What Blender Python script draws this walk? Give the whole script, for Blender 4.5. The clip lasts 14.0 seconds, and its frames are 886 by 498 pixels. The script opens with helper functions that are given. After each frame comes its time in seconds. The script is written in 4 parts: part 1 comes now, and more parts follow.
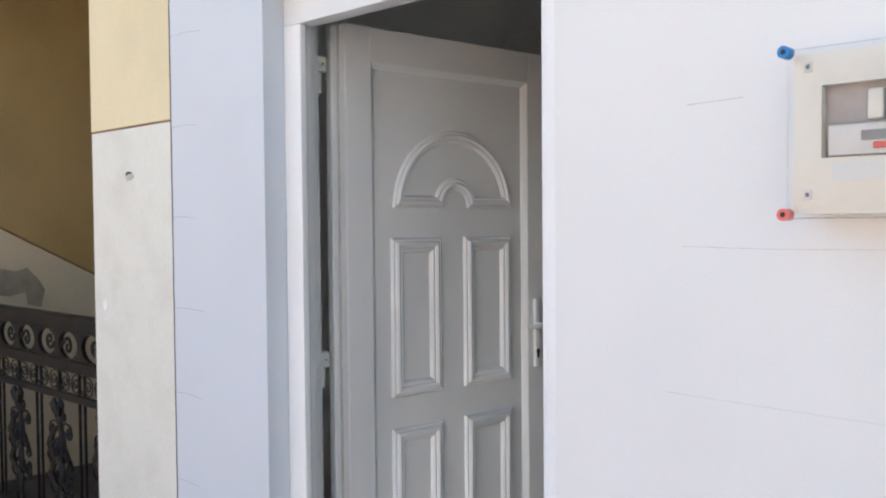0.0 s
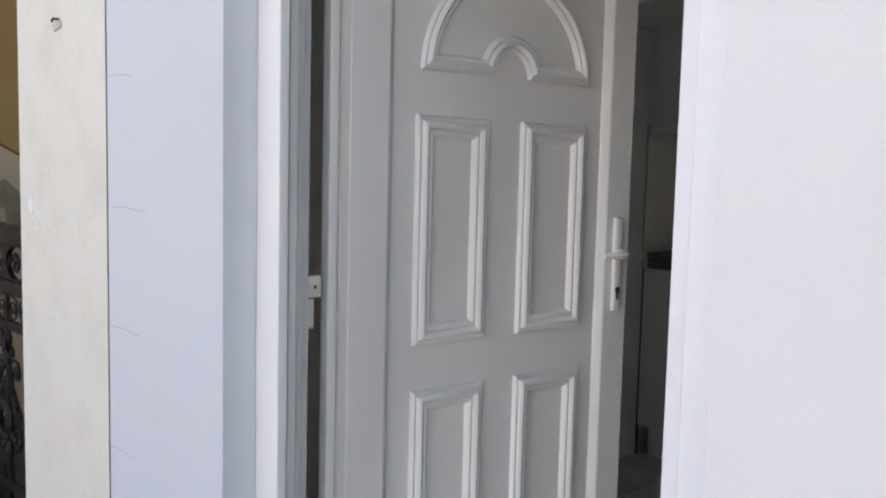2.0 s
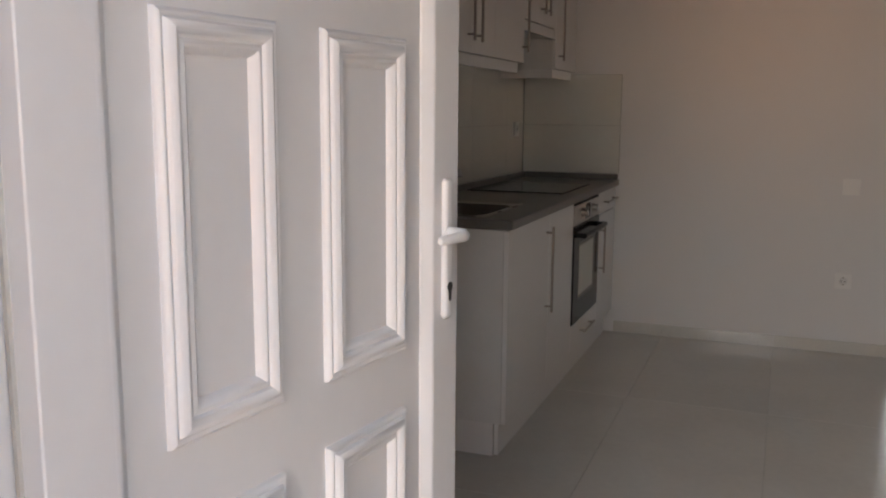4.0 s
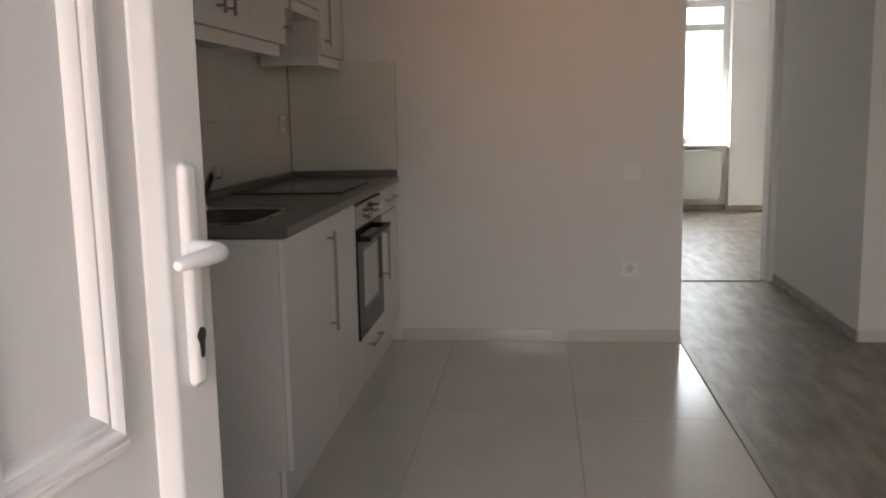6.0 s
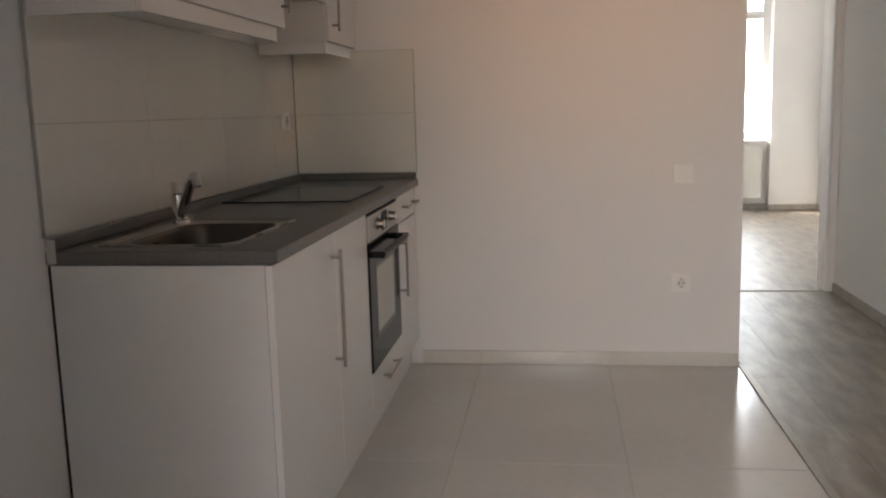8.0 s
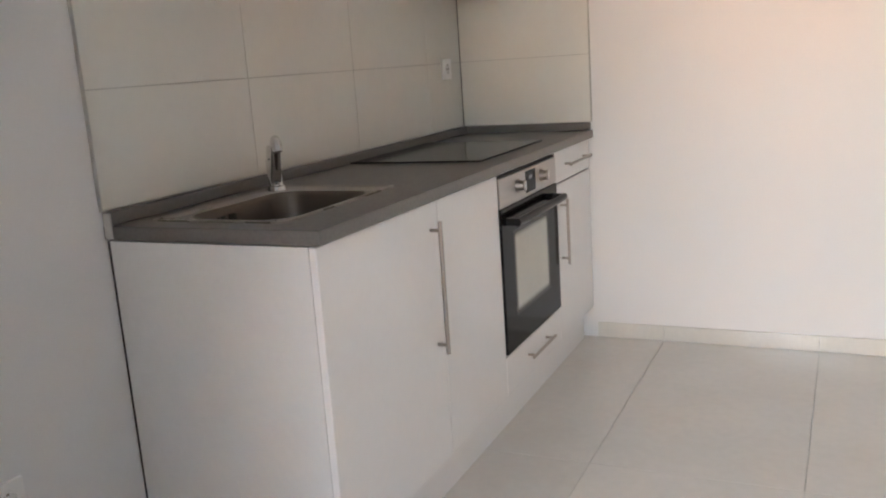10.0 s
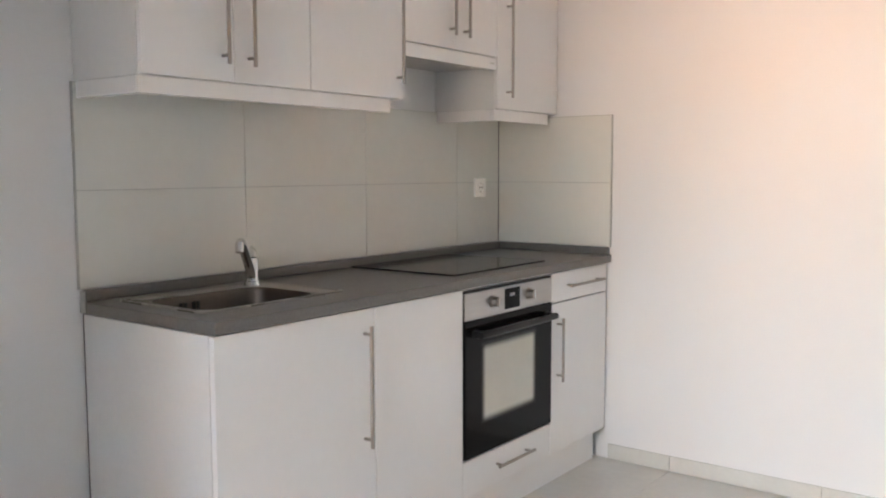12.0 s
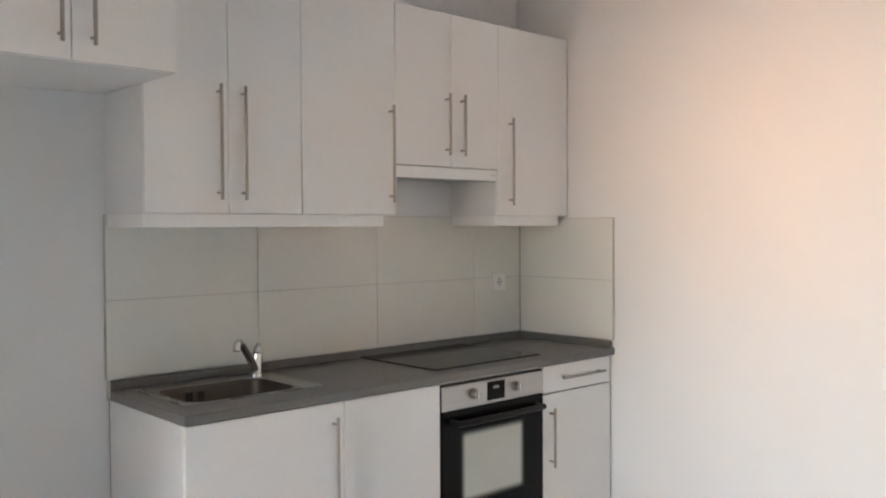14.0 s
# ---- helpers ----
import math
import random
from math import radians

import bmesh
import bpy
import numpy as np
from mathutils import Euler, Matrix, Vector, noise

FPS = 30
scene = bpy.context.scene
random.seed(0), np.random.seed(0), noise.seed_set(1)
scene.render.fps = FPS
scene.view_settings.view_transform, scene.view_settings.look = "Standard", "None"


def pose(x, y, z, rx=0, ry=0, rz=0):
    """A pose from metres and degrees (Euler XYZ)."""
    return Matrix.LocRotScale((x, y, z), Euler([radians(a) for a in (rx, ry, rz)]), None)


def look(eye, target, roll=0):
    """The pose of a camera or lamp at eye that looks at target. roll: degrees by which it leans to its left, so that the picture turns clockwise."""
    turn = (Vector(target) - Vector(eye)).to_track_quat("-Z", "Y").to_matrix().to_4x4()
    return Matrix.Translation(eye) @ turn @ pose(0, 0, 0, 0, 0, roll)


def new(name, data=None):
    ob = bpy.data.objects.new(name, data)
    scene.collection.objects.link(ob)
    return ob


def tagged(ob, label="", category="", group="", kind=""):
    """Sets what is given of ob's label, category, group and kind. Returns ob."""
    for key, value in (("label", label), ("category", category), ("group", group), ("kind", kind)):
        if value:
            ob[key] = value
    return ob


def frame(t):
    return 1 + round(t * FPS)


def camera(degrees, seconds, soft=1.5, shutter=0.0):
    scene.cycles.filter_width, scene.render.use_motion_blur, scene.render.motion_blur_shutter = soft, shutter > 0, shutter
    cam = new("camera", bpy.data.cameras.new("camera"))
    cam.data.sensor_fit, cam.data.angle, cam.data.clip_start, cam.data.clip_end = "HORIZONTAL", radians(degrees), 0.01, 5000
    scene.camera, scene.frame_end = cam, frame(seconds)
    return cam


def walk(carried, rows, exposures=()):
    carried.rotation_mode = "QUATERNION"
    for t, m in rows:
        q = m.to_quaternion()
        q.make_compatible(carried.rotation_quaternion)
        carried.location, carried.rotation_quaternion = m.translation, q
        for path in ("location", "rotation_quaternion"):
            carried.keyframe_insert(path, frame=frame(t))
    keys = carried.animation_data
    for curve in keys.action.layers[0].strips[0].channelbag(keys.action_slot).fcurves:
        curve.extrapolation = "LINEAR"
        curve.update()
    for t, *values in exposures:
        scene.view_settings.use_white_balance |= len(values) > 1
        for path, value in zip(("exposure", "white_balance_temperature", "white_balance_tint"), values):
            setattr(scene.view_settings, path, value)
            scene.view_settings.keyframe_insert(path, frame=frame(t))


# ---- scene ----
import collections

cam = camera(53.7, 14.0, soft=2.1)
PATH = [
    (0, (-0.045, 0.199, 1.465), (-1.4, 1.67, 1.406), -0.5),
    (0.5, (-0.123, 0.307, 1.433), (-1.553, 1.691, 1.236), -0.2),
    (1, (-0.264, 0.455, 1.426), (-1.706, 1.828, 1.235), 0.5),
    (1.5, (-0.434, 0.633, 1.36), (-1.885, 1.99, 1.125), 0.1),
    (2, (-0.61, 0.783, 1.309), (-2.02, 2.191, 1.131), 1.4),
    (2.5, (-0.863, 0.892, 1.299), (-2.185, 2.379, 1.095), 0.0),
    (3, (-1.046, 1.011, 1.311), (-2.138, 2.663, 1.03), -0.7),
    (3.5, (-1.195, 1.149, 1.314), (-2.157, 2.879, 1.025), -0.1),
    (4, (-1.307, 1.261, 1.317), (-2.024, 3.102, 1.004), 0.4),
    (4.2, (-1.341, 1.294, 1.324), (-1.945, 3.182, 1.057), -0.8),
    (6.3, (-1.495, 1.789, 1.247), (-1.664, 3.758, 0.939), -1.8),
    (6.5, (-1.521, 1.814, 1.251), (-1.648, 3.788, 0.957), -2.5),
    (7, (-1.557, 1.899, 1.265), (-1.59, 3.878, 0.977), -2.5),
    (7.5, (-1.573, 2.08, 1.253), (-1.685, 4.056, 0.967), -2.9),
    (8, (-1.542, 2.285, 1.242), (-1.806, 4.243, 0.929), -1.6),
    (8.5, (-1.506, 2.451, 1.253), (-1.847, 4.389, 0.895), -2.0),
    (9, (-1.502, 2.622, 1.264), (-1.956, 4.524, 0.845), -2.7),
    (9.2, (-1.468, 2.659, 1.262), (-1.995, 4.541, 0.842), -3.6),
    (11.5, (-0.673, 2.943, 1.225), (-1.873, 4.502, 0.864), 0.2),
    (12, (-0.5, 2.944, 1.291), (-1.698, 4.535, 1.112), -0.1),
    (12.5, (-0.296, 2.974, 1.329), (-1.554, 4.525, 1.217), -1.4),
    (13, (-0.089, 3.011, 1.391), (-1.461, 4.464, 1.304), -1.4),
    (13.5, (0.133, 3.038, 1.433), (-1.3, 4.427, 1.298), 0.7),
    (14, (0.259, 3.086, 1.49), (-1.212, 4.44, 1.44), -0.3),
]
EXPOSURES = [(0, 1.75, 6130, 1), (0.5, 1.9, 6180, 1), (1.0, 1.9, 6180, 1), (1.5, 1.78, 6160, 2), (2.5, 1.79, 6180, 1), (3.0, 1.70, 6400, 2), (3.5, 1.75, 6800, 7), (4.0, 2.33, 6850, 10), (6.5, 2.56, 7000, 11), (7.0, 2.48, 7050, 12), (7.5, 2.9, 7080, 12), (8.0, 3.2, 6950, 11), (8.5, 3.62, 6750, 9), (9.0, 3.92, 6620, 9), (11.5, 4.7, 6270, 6), (12.0, 4.6, 6220, 6), (14.0, 4.5, 6120, 4)]
walk(cam, [(t, look(eye, target, roll)) for t, eye, target, roll in PATH], EXPOSURES)

# ---- world, sun, exposure ----
SUN_EL, SUN_AZ = radians(52), radians(-62)      # azimuth from +y, minus: towards -x
world = bpy.data.worlds.new("sky")
world.use_nodes = True
scene.world = world
wn = world.node_tree
sky = wn.nodes.new("ShaderNodeTexSky")
sky.sky_type, sky.sun_disc = "NISHITA", False
sky.sun_elevation, sky.sun_rotation = SUN_EL, SUN_AZ % (2 * math.pi)
wn.links.new(sky.outputs[0], wn.nodes["Background"].inputs[0])
wn.nodes["Background"].inputs[1].default_value = 0.11
sun = new("sun", bpy.data.lights.new("sun", "SUN"))
sun.data.energy, sun.data.angle, sun.data.color = 5.0, radians(0.5), (1.0, 0.95, 0.88)
way = Vector((math.sin(SUN_AZ) * math.cos(SUN_EL), math.cos(SUN_AZ) * math.cos(SUN_EL), math.sin(SUN_EL)))
sun.rotation_euler = way.to_track_quat("Z", "Y").to_euler()


lamp = new("window_daylight", bpy.data.lights.new("window_daylight", "AREA"))
lamp.data.shape, lamp.data.size, lamp.data.size_y, lamp.data.energy, lamp.data.color = "RECTANGLE", 1.1, 1.6, 6.5, (0.93, 0.97, 1.0)
lamp.matrix_basis = pose(0.25, 13.02, 1.68, -90)

# added doorway lamps imitate sky light falling low and orange bounce up the wall
for nm, eye, target, wide, tall, watts, colour, spread in (
        ("doorway_daylight", (-1.58, 1.74, 1.2), (-0.40, 4.9, 0.15), 0.5, 1.5, 1.40, (1.0, 0.94, 0.90), 88),
        ("doorway_bounce", (-1.46, 1.74, 0.95), (-1.35, 6.46, 1.88), 0.48, 0.8, 0.105, (1.0, 0.50, 0.25), 30)):
    ob = new(nm, bpy.data.lights.new(nm, "AREA"))
    ob.data.shape, ob.data.size, ob.data.size_y, ob.data.energy, ob.data.color = "RECTANGLE", wide, tall, watts, colour
    ob.data.spread = radians(spread)
    ob.matrix_basis = look(eye, target)

# ---- mesh helpers ----
INV = {}


def thing(name, loc, label, category, group="", kind="", turn=0.0):
    ob = new(name)
    ob.empty_display_size = 0.05
    ob.matrix_basis = pose(*loc, 0, 0, turn)
    INV[ob] = ob.matrix_basis.inverted()
    return tagged(ob, label, category, group, kind)


def weighted_normals(me, limit=math.cos(radians(50))):
    """Corner normals weighed by face area: flat faces stay flat, narrow bevels and tubes stay round."""
    norms, areas, round_vert = [], [], collections.defaultdict(list)
    for p in me.polygons:
        norms.append(p.normal.copy())
        areas.append(p.area)
        for v in p.vertices:
            round_vert[v].append(p.index)
    out = []
    for p in me.polygons:
        n = norms[p.index]
        for v in p.vertices:
            acc = Vector((0, 0, 0))
            for q in round_vert[v]:
                if norms[q].dot(n) > limit:
                    acc += norms[q] * areas[q]
            out.append(acc.normalized() if acc.length > 1e-12 else n)
    me.normals_split_custom_set(out)


def mesh_of(name, bm, mat, smooth=True):
    bmesh.ops.recalc_face_normals(bm, faces=bm.faces)
    me = bpy.data.meshes.new(name)
    for f in bm.faces:
        f.smooth = smooth
    bm.to_mesh(me)
    bm.free()
    me.materials.append(mat)
    if smooth:
        weighted_normals(me)
    return me


def part(name, bm, mat, parent, label="", local=False):
    """One mesh under a thing or a part; the bmesh is in world metres unless local."""
    root = parent
    while root.parent:
        root = root.parent
    if not local and root in INV:
        bm.transform(INV[root])
    ob = new(name, mesh_of(name, bm, mat))
    ob.parent = parent
    return tagged(ob, label)


def single(name, bm, mat, label="", category="", group="", kind=""):
    return tagged(new(name, mesh_of(name, bm, mat)), label, category, group, kind)


def add_box(bm, x0, x1, y0, y1, z0, z1, bevel=0.0, seg=2):
    vs = [bm.verts.new(p) for p in ((x0, y0, z0), (x1, y0, z0), (x1, y1, z0), (x0, y1, z0), (x0, y0, z1), (x1, y0, z1), (x1, y1, z1), (x0, y1, z1))]
    fs = [bm.faces.new([vs[i] for i in f]) for f in ((0, 3, 2, 1), (4, 5, 6, 7), (0, 1, 5, 4), (1, 2, 6, 5), (2, 3, 7, 6), (3, 0, 4, 7))]
    if bevel:
        es = list({e for f in fs for e in f.edges})
        bmesh.ops.bevel(bm, geom=es, offset=bevel, segments=seg, profile=0.5, affect="EDGES")
    return bm


def box(*a, **k):
    return add_box(bmesh.new(), *a, **k)


def add_tube(bm, path, r, sides=8, closed=False, flat=1.0):
    """A tube along a path; r may be one radius or one for each point. flat squeezes it along y."""
    pts = [Vector(p) for p in path]
    n = len(pts)
    rings = []
    up = None
    for i, p in enumerate(pts):
        a, b = pts[i - 1 if i or closed else 0], pts[(i + 1) % n if closed else min(i + 1, n - 1)]
        d = (b - a).normalized()
        if up is None:
            up = Vector((0, 0, 1)) if abs(d.z) < 0.9 else Vector((0, 1, 0))
        s = d.cross(up).normalized()
        up = s.cross(d).normalized()
        rr = r[i] if isinstance(r, (list, tuple)) else r
        ring = []
        for j in range(sides):
            o = s * math.cos(2 * math.pi * j / sides) * rr + up * math.sin(2 * math.pi * j / sides) * rr
            o.y *= flat
            ring.append(bm.verts.new(p + o))
        rings.append(ring)
    for i in range(n if closed else n - 1):
        r0, r1 = rings[i], rings[(i + 1) % n]
        for j in range(sides):
            bm.faces.new((r0[j], r0[(j + 1) % sides], r1[(j + 1) % sides], r1[j]))
    if not closed:
        bm.faces.new(rings[0]), bm.faces.new(rings[-1][::-1])
    return bm


def tube(*a, **k):
    return add_tube(bmesh.new(), *a, **k)


def add_moulding(bm, outline, profile, origin, u, v, w):
    """Sweeps a profile of (inset, height) round a closed outline in the plane u, v; heights go along w."""
    n = len(outline)
    pts = [Vector(p) for p in outline]
    area = sum(pts[i - 1].x * pts[i].y - pts[i].x * pts[i - 1].y for i in range(n))
    sgn = 1 if area > 0 else -1
    rings = []
    for inset, height in profile:
        ring = []
        for i in range(n):
            d0, d1 = (pts[i] - pts[i - 1]).normalized(), (pts[(i + 1) % n] - pts[i]).normalized()
            n0, n1 = Vector((-d0.y, d0.x)) * sgn, Vector((-d1.y, d1.x)) * sgn
            m = n0 + n1
            m = m / max(0.35, m.dot(n0))
            q = pts[i] + m * inset
            ring.append(bm.verts.new(Vector(origin) + u * q.x + v * q.y + w * height))
        rings.append(ring)
    for r0, r1 in zip(rings, rings[1:]):
        for i in range(n):
            bm.faces.new((r0[i], r0[(i + 1) % n], r1[(i + 1) % n], r1[i]))
    return bm


def add_disc(bm, centre, axis, r, depth, sides=20, r2=None):
    m = Matrix.Translation(centre) @ Vector(axis).to_track_quat("Z", "Y").to_matrix().to_4x4()
    bmesh.ops.create_cone(bm, cap_ends=True, segments=sides, radius1=r, radius2=r if r2 is None else r2, depth=depth, matrix=m)
    return bm


# ---- materials ----
def material(name, col, rough=0.5, metal=0.0, var=0.08, scale=6.0, grain=60.0, bump=0.05, col2=None, stain=0.0, spec=0.5, coat=0.0, per_piece=0.0, stretch=(1, 1, 1), edge=(0.42, 0.62)):
    """Principled surface: broad variation towards col2, fine grain, soft bump, and a change from piece to piece."""
    m = bpy.data.materials.new(name)
    m.use_nodes = True
    nt = m.node_tree
    b = nt.nodes["Principled BSDF"]
    L = nt.links.new
    tc = nt.nodes.new("ShaderNodeTexCoord")
    mp = nt.nodes.new("ShaderNodeMapping")
    mp.inputs["Scale"].default_value = stretch
    geo = nt.nodes.new("ShaderNodeNewGeometry")
    L(geo.outputs["Position"], mp.inputs["Vector"])
    n1, n2 = nt.nodes.new("ShaderNodeTexNoise"), nt.nodes.new("ShaderNodeTexNoise")
    n1.inputs["Scale"].default_value, n1.inputs["Detail"].default_value = scale, 5
    n2.inputs["Scale"].default_value, n2.inputs["Detail"].default_value = grain, 4
    L(mp.outputs[0], n1.inputs["Vector"]), L(mp.outputs[0], n2.inputs["Vector"])
    ramp = nt.nodes.new("ShaderNodeMapRange")
    ramp.inputs["From Min"].default_value, ramp.inputs["From Max"].default_value = edge
    L(n1.outputs["Fac"], ramp.inputs["Value"])
    mix = nt.nodes.new("ShaderNodeMix")
    mix.data_type = "RGBA"
    c2 = col2 if col2 else tuple(c * (1 - var) for c in col)
    mix.inputs["A"].default_value, mix.inputs["B"].default_value = (*col, 1), (*c2, 1)
    L(ramp.outputs[0], mix.inputs["Factor"])
    hsv = nt.nodes.new("ShaderNodeHueSaturation")
    L(mix.outputs["Result"], hsv.inputs["Color"])
    mr = nt.nodes.new("ShaderNodeMapRange")
    mr.inputs["From Min"].default_value, mr.inputs["From Max"].default_value = 0.3, 0.7
    mr.inputs["To Min"].default_value, mr.inputs["To Max"].default_value = 1 - var * 0.5, 1 + var * 0.5
    L(n2.outputs["Fac"], mr.inputs["Value"])
    last = mr.outputs[0]
    if per_piece:
        oi = nt.nodes.new("ShaderNodeObjectInfo")
        pr = nt.nodes.new("ShaderNodeMapRange")
        pr.inputs["To Min"].default_value, pr.inputs["To Max"].default_value = 1 - per_piece, 1 + per_piece
        L(oi.outputs["Random"], pr.inputs["Value"])
        mul = nt.nodes.new("ShaderNodeMath")
        mul.operation = "MULTIPLY"
        L(last, mul.inputs[0]), L(pr.outputs[0], mul.inputs[1])
        last = mul.outputs[0]
    L(last, hsv.inputs["Value"])
    L(hsv.outputs[0], b.inputs["Base Color"])
    b.inputs["Metallic"].default_value = metal
    b.inputs["Specular IOR Level"].default_value = spec
    b.inputs["Coat Weight"].default_value = coat
    rr = nt.nodes.new("ShaderNodeMapRange")
    rr.inputs["To Min"].default_value, rr.inputs["To Max"].default_value = max(0.02, rough * 0.85), min(1, rough * 1.15)
    L(n1.outputs["Fac"], rr.inputs["Value"])
    L(rr.outputs[0], b.inputs["Roughness"])
    if bump:
        bp = nt.nodes.new("ShaderNodeBump")
        bp.inputs["Strength"].default_value, bp.inputs["Distance"].default_value = bump, 0.004
        L(n2.outputs["Fac"], bp.inputs["Height"])
        L(bp.outputs[0], b.inputs["Normal"])
    return m


M_FACADE = material("white_render", (0.79, 0.783, 0.775), 0.85, var=0.03, scale=1.6, grain=240, bump=0.12)
M_CREAM = material("cream_stone_paint", (0.765, 0.755, 0.675), 0.8, var=0.05, scale=7, grain=60, bump=0.06, col2=(0.70, 0.685, 0.605), edge=(0.45, 0.75))
M_CREAM_TOP = material("yellow_cream_paint", (0.78, 0.68, 0.44), 0.8, var=0.06, scale=3, grain=120, bump=0.1)
M_OCHRE = material("ochre_hall_paint", (0.42, 0.30, 0.13), 0.85, var=0.12, scale=2, grain=80, bump=0.1)
M_DADO = material("pale_hall_dado", (0.60, 0.52, 0.37), 0.85, var=0.12, scale=3, grain=80, bump=0.1)
M_PATCH = material("grey_plaster_patch", (0.33, 0.29, 0.22), 0.9, var=0.2, scale=8, grain=90, bump=0.3)
M_BROWN = material("brown_paint_line", (0.24, 0.13, 0.06), 0.8, var=0.1, bump=0)
M_STONE = material("worn_stone_floor", (0.125, 0.098, 0.078), 0.7, var=0.2, scale=4, grain=60, bump=0.2)
M_COURT = material("warm_bounce_ground", (0.56, 0.35, 0.22), 0.9, var=0.2, scale=1.5, grain=40, bump=0.3)
M_APRON = material("grey_concrete", (0.40, 0.39, 0.38), 0.9, var=0.12, scale=2, grain=50, bump=0.2)
M_WING = material("unseen_wing_grey", (0.44, 0.43, 0.42), 0.9, var=0.08, scale=1, grain=60, bump=0.1)
M_PANEL = material("blue_grey_panel", (0.65, 0.68, 0.725), 0.85, var=0.03, scale=1.6, grain=240, bump=0.12)
M_OPPOSITE = material("warm_bounce_render", (0.76, 0.50, 0.28), 0.9, var=0.08, scale=1, grain=60, bump=0.1)
M_WALL = material("white_wall_paint", (0.83, 0.82, 0.81), 0.75, var=0.02, scale=1.2, grain=160, bump=0.1)
M_CEIL = material("white_ceiling_paint", (0.87, 0.86, 0.85), 0.9, var=0.02, bump=0.05)
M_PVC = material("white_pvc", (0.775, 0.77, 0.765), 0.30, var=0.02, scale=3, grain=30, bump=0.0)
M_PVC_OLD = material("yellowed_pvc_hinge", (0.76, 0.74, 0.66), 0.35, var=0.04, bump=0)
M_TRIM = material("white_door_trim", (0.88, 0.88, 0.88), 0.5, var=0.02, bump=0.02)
M_FRONT = material("white_laminate_front", (0.86, 0.85, 0.84), 0.09, var=0.015, scale=2, grain=40, bump=0.0)
M_EDGE = material("white_carcass_board", (0.80, 0.795, 0.78), 0.24, var=0.02, bump=0.0)
M_WORKTOP = material("grey_laminate_worktop", (0.165, 0.155, 0.145), 0.38, var=0.08, scale=120, grain=420, bump=0.02, col2=(0.148, 0.139, 0.13))
M_STEEL = material("brushed_steel", (0.44, 0.425, 0.41), 0.33, metal=1.0, var=0.06, scale=4, grain=180, bump=0.02, stretch=(1, 0.05, 1))
# basin steel darkened in colour to imitate shade inside the bowl
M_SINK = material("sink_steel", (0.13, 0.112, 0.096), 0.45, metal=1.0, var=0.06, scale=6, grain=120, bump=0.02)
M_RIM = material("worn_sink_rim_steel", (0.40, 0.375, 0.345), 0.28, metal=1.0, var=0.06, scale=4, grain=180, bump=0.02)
M_HANDLE = material("satin_steel_bar", (0.36, 0.33, 0.30), 0.36, metal=1.0, var=0.05, bump=0)
M_CHROME = material("polished_chrome", (0.72, 0.72, 0.72), 0.08, metal=1.0, var=0.02, bump=0)
M_BLACKGLASS = material("black_glass", (0.007, 0.006, 0.006), 0.1, var=0.0, bump=0, spec=0.1)
M_HOBGLASS = material("hob_glass", (0.022, 0.021, 0.020), 0.14, var=0.0, bump=0, spec=0.08)
M_BLACK = material("black_enamel", (0.009, 0.008, 0.008), 0.35, var=0.05, bump=0, spec=0.2)
M_DARK = material("dark_recess", (0.03, 0.028, 0.026), 0.7, var=0.05, bump=0)
M_WALLTILE = material("cream_wall_tile", (0.79, 0.78, 0.725), 0.12, var=0.02, scale=3, grain=30, bump=0.01, per_piece=0.012)
M_GROUT = material("grey_grout", (0.56, 0.55, 0.51), 0.9, var=0.1, bump=0.1)
M_FLOORTILE = material("pale_floor_tile", (0.68, 0.65, 0.60), 0.16, var=0.05, scale=2.5, grain=30, bump=0.01, per_piece=0.015)
M_SKIRTTILE = material("tile_skirting", (0.70, 0.68, 0.63), 0.2, var=0.04, bump=0.01)
M_PLANK = material("grey_laminate_plank", (0.305, 0.265, 0.22), 0.42, var=0.14, scale=13, grain=60, bump=0.06, col2=(0.18, 0.15, 0.12), per_piece=0.07, stretch=(1.0, 0.26, 1), edge=(0.34, 0.70))
M_PLANKJOINT = material("plank_joint", (0.16, 0.15, 0.135), 0.7, var=0.1, bump=0)
M_SKIRTWOOD = material("grey_skirting_board", (0.44, 0.405, 0.36), 0.45, var=0.2, scale=8, grain=50, bump=0.05)
M_STRIP = material("aluminium_strip", (0.30, 0.26, 0.21), 0.45, metal=0.3, var=0.06, bump=0)
M_IRON = material("black_wrought_iron", (0.016, 0.012, 0.011), 0.42, var=0.3, scale=20, grain=90, bump=0.2, spec=0.25)
M_RAD = material("radiator_enamel", (0.78, 0.78, 0.74), 0.3, var=0.02, bump=0)
M_SOCKET = material("white_socket_plastic", (0.89, 0.88, 0.86), 0.3, var=0.01, bump=0)
M_BLUE = material("blue_plastic_cap", (0.03, 0.22, 0.55), 0.35, var=0.05, bump=0)
M_RED = material("red_plastic_cap", (0.75, 0.16, 0.14), 0.35, var=0.05, bump=0)
M_METERBOX = material("pale_meter_casing", (0.80, 0.76, 0.69), 0.3, var=0.05, scale=8, bump=0.0)
M_METERIN = material("grey_meter_inside", (0.30, 0.29, 0.29), 0.6, var=0.2, scale=10, bump=0)
M_RECESS = material("grey_meter_recess", (0.50, 0.455, 0.44), 0.6, var=0.15, scale=10, bump=0)
M_UNIT = material("pale_grey_meter_unit", (0.72, 0.69, 0.67), 0.5, var=0.1, scale=30, bump=0)
M_METERLABEL = material("white_meter_label", (0.75, 0.75, 0.73), 0.5, var=0.02, bump=0)
M_LINE = material("dark_pencil_line", (0.34, 0.34, 0.37), 0.9, var=0.3, scale=30, bump=0)
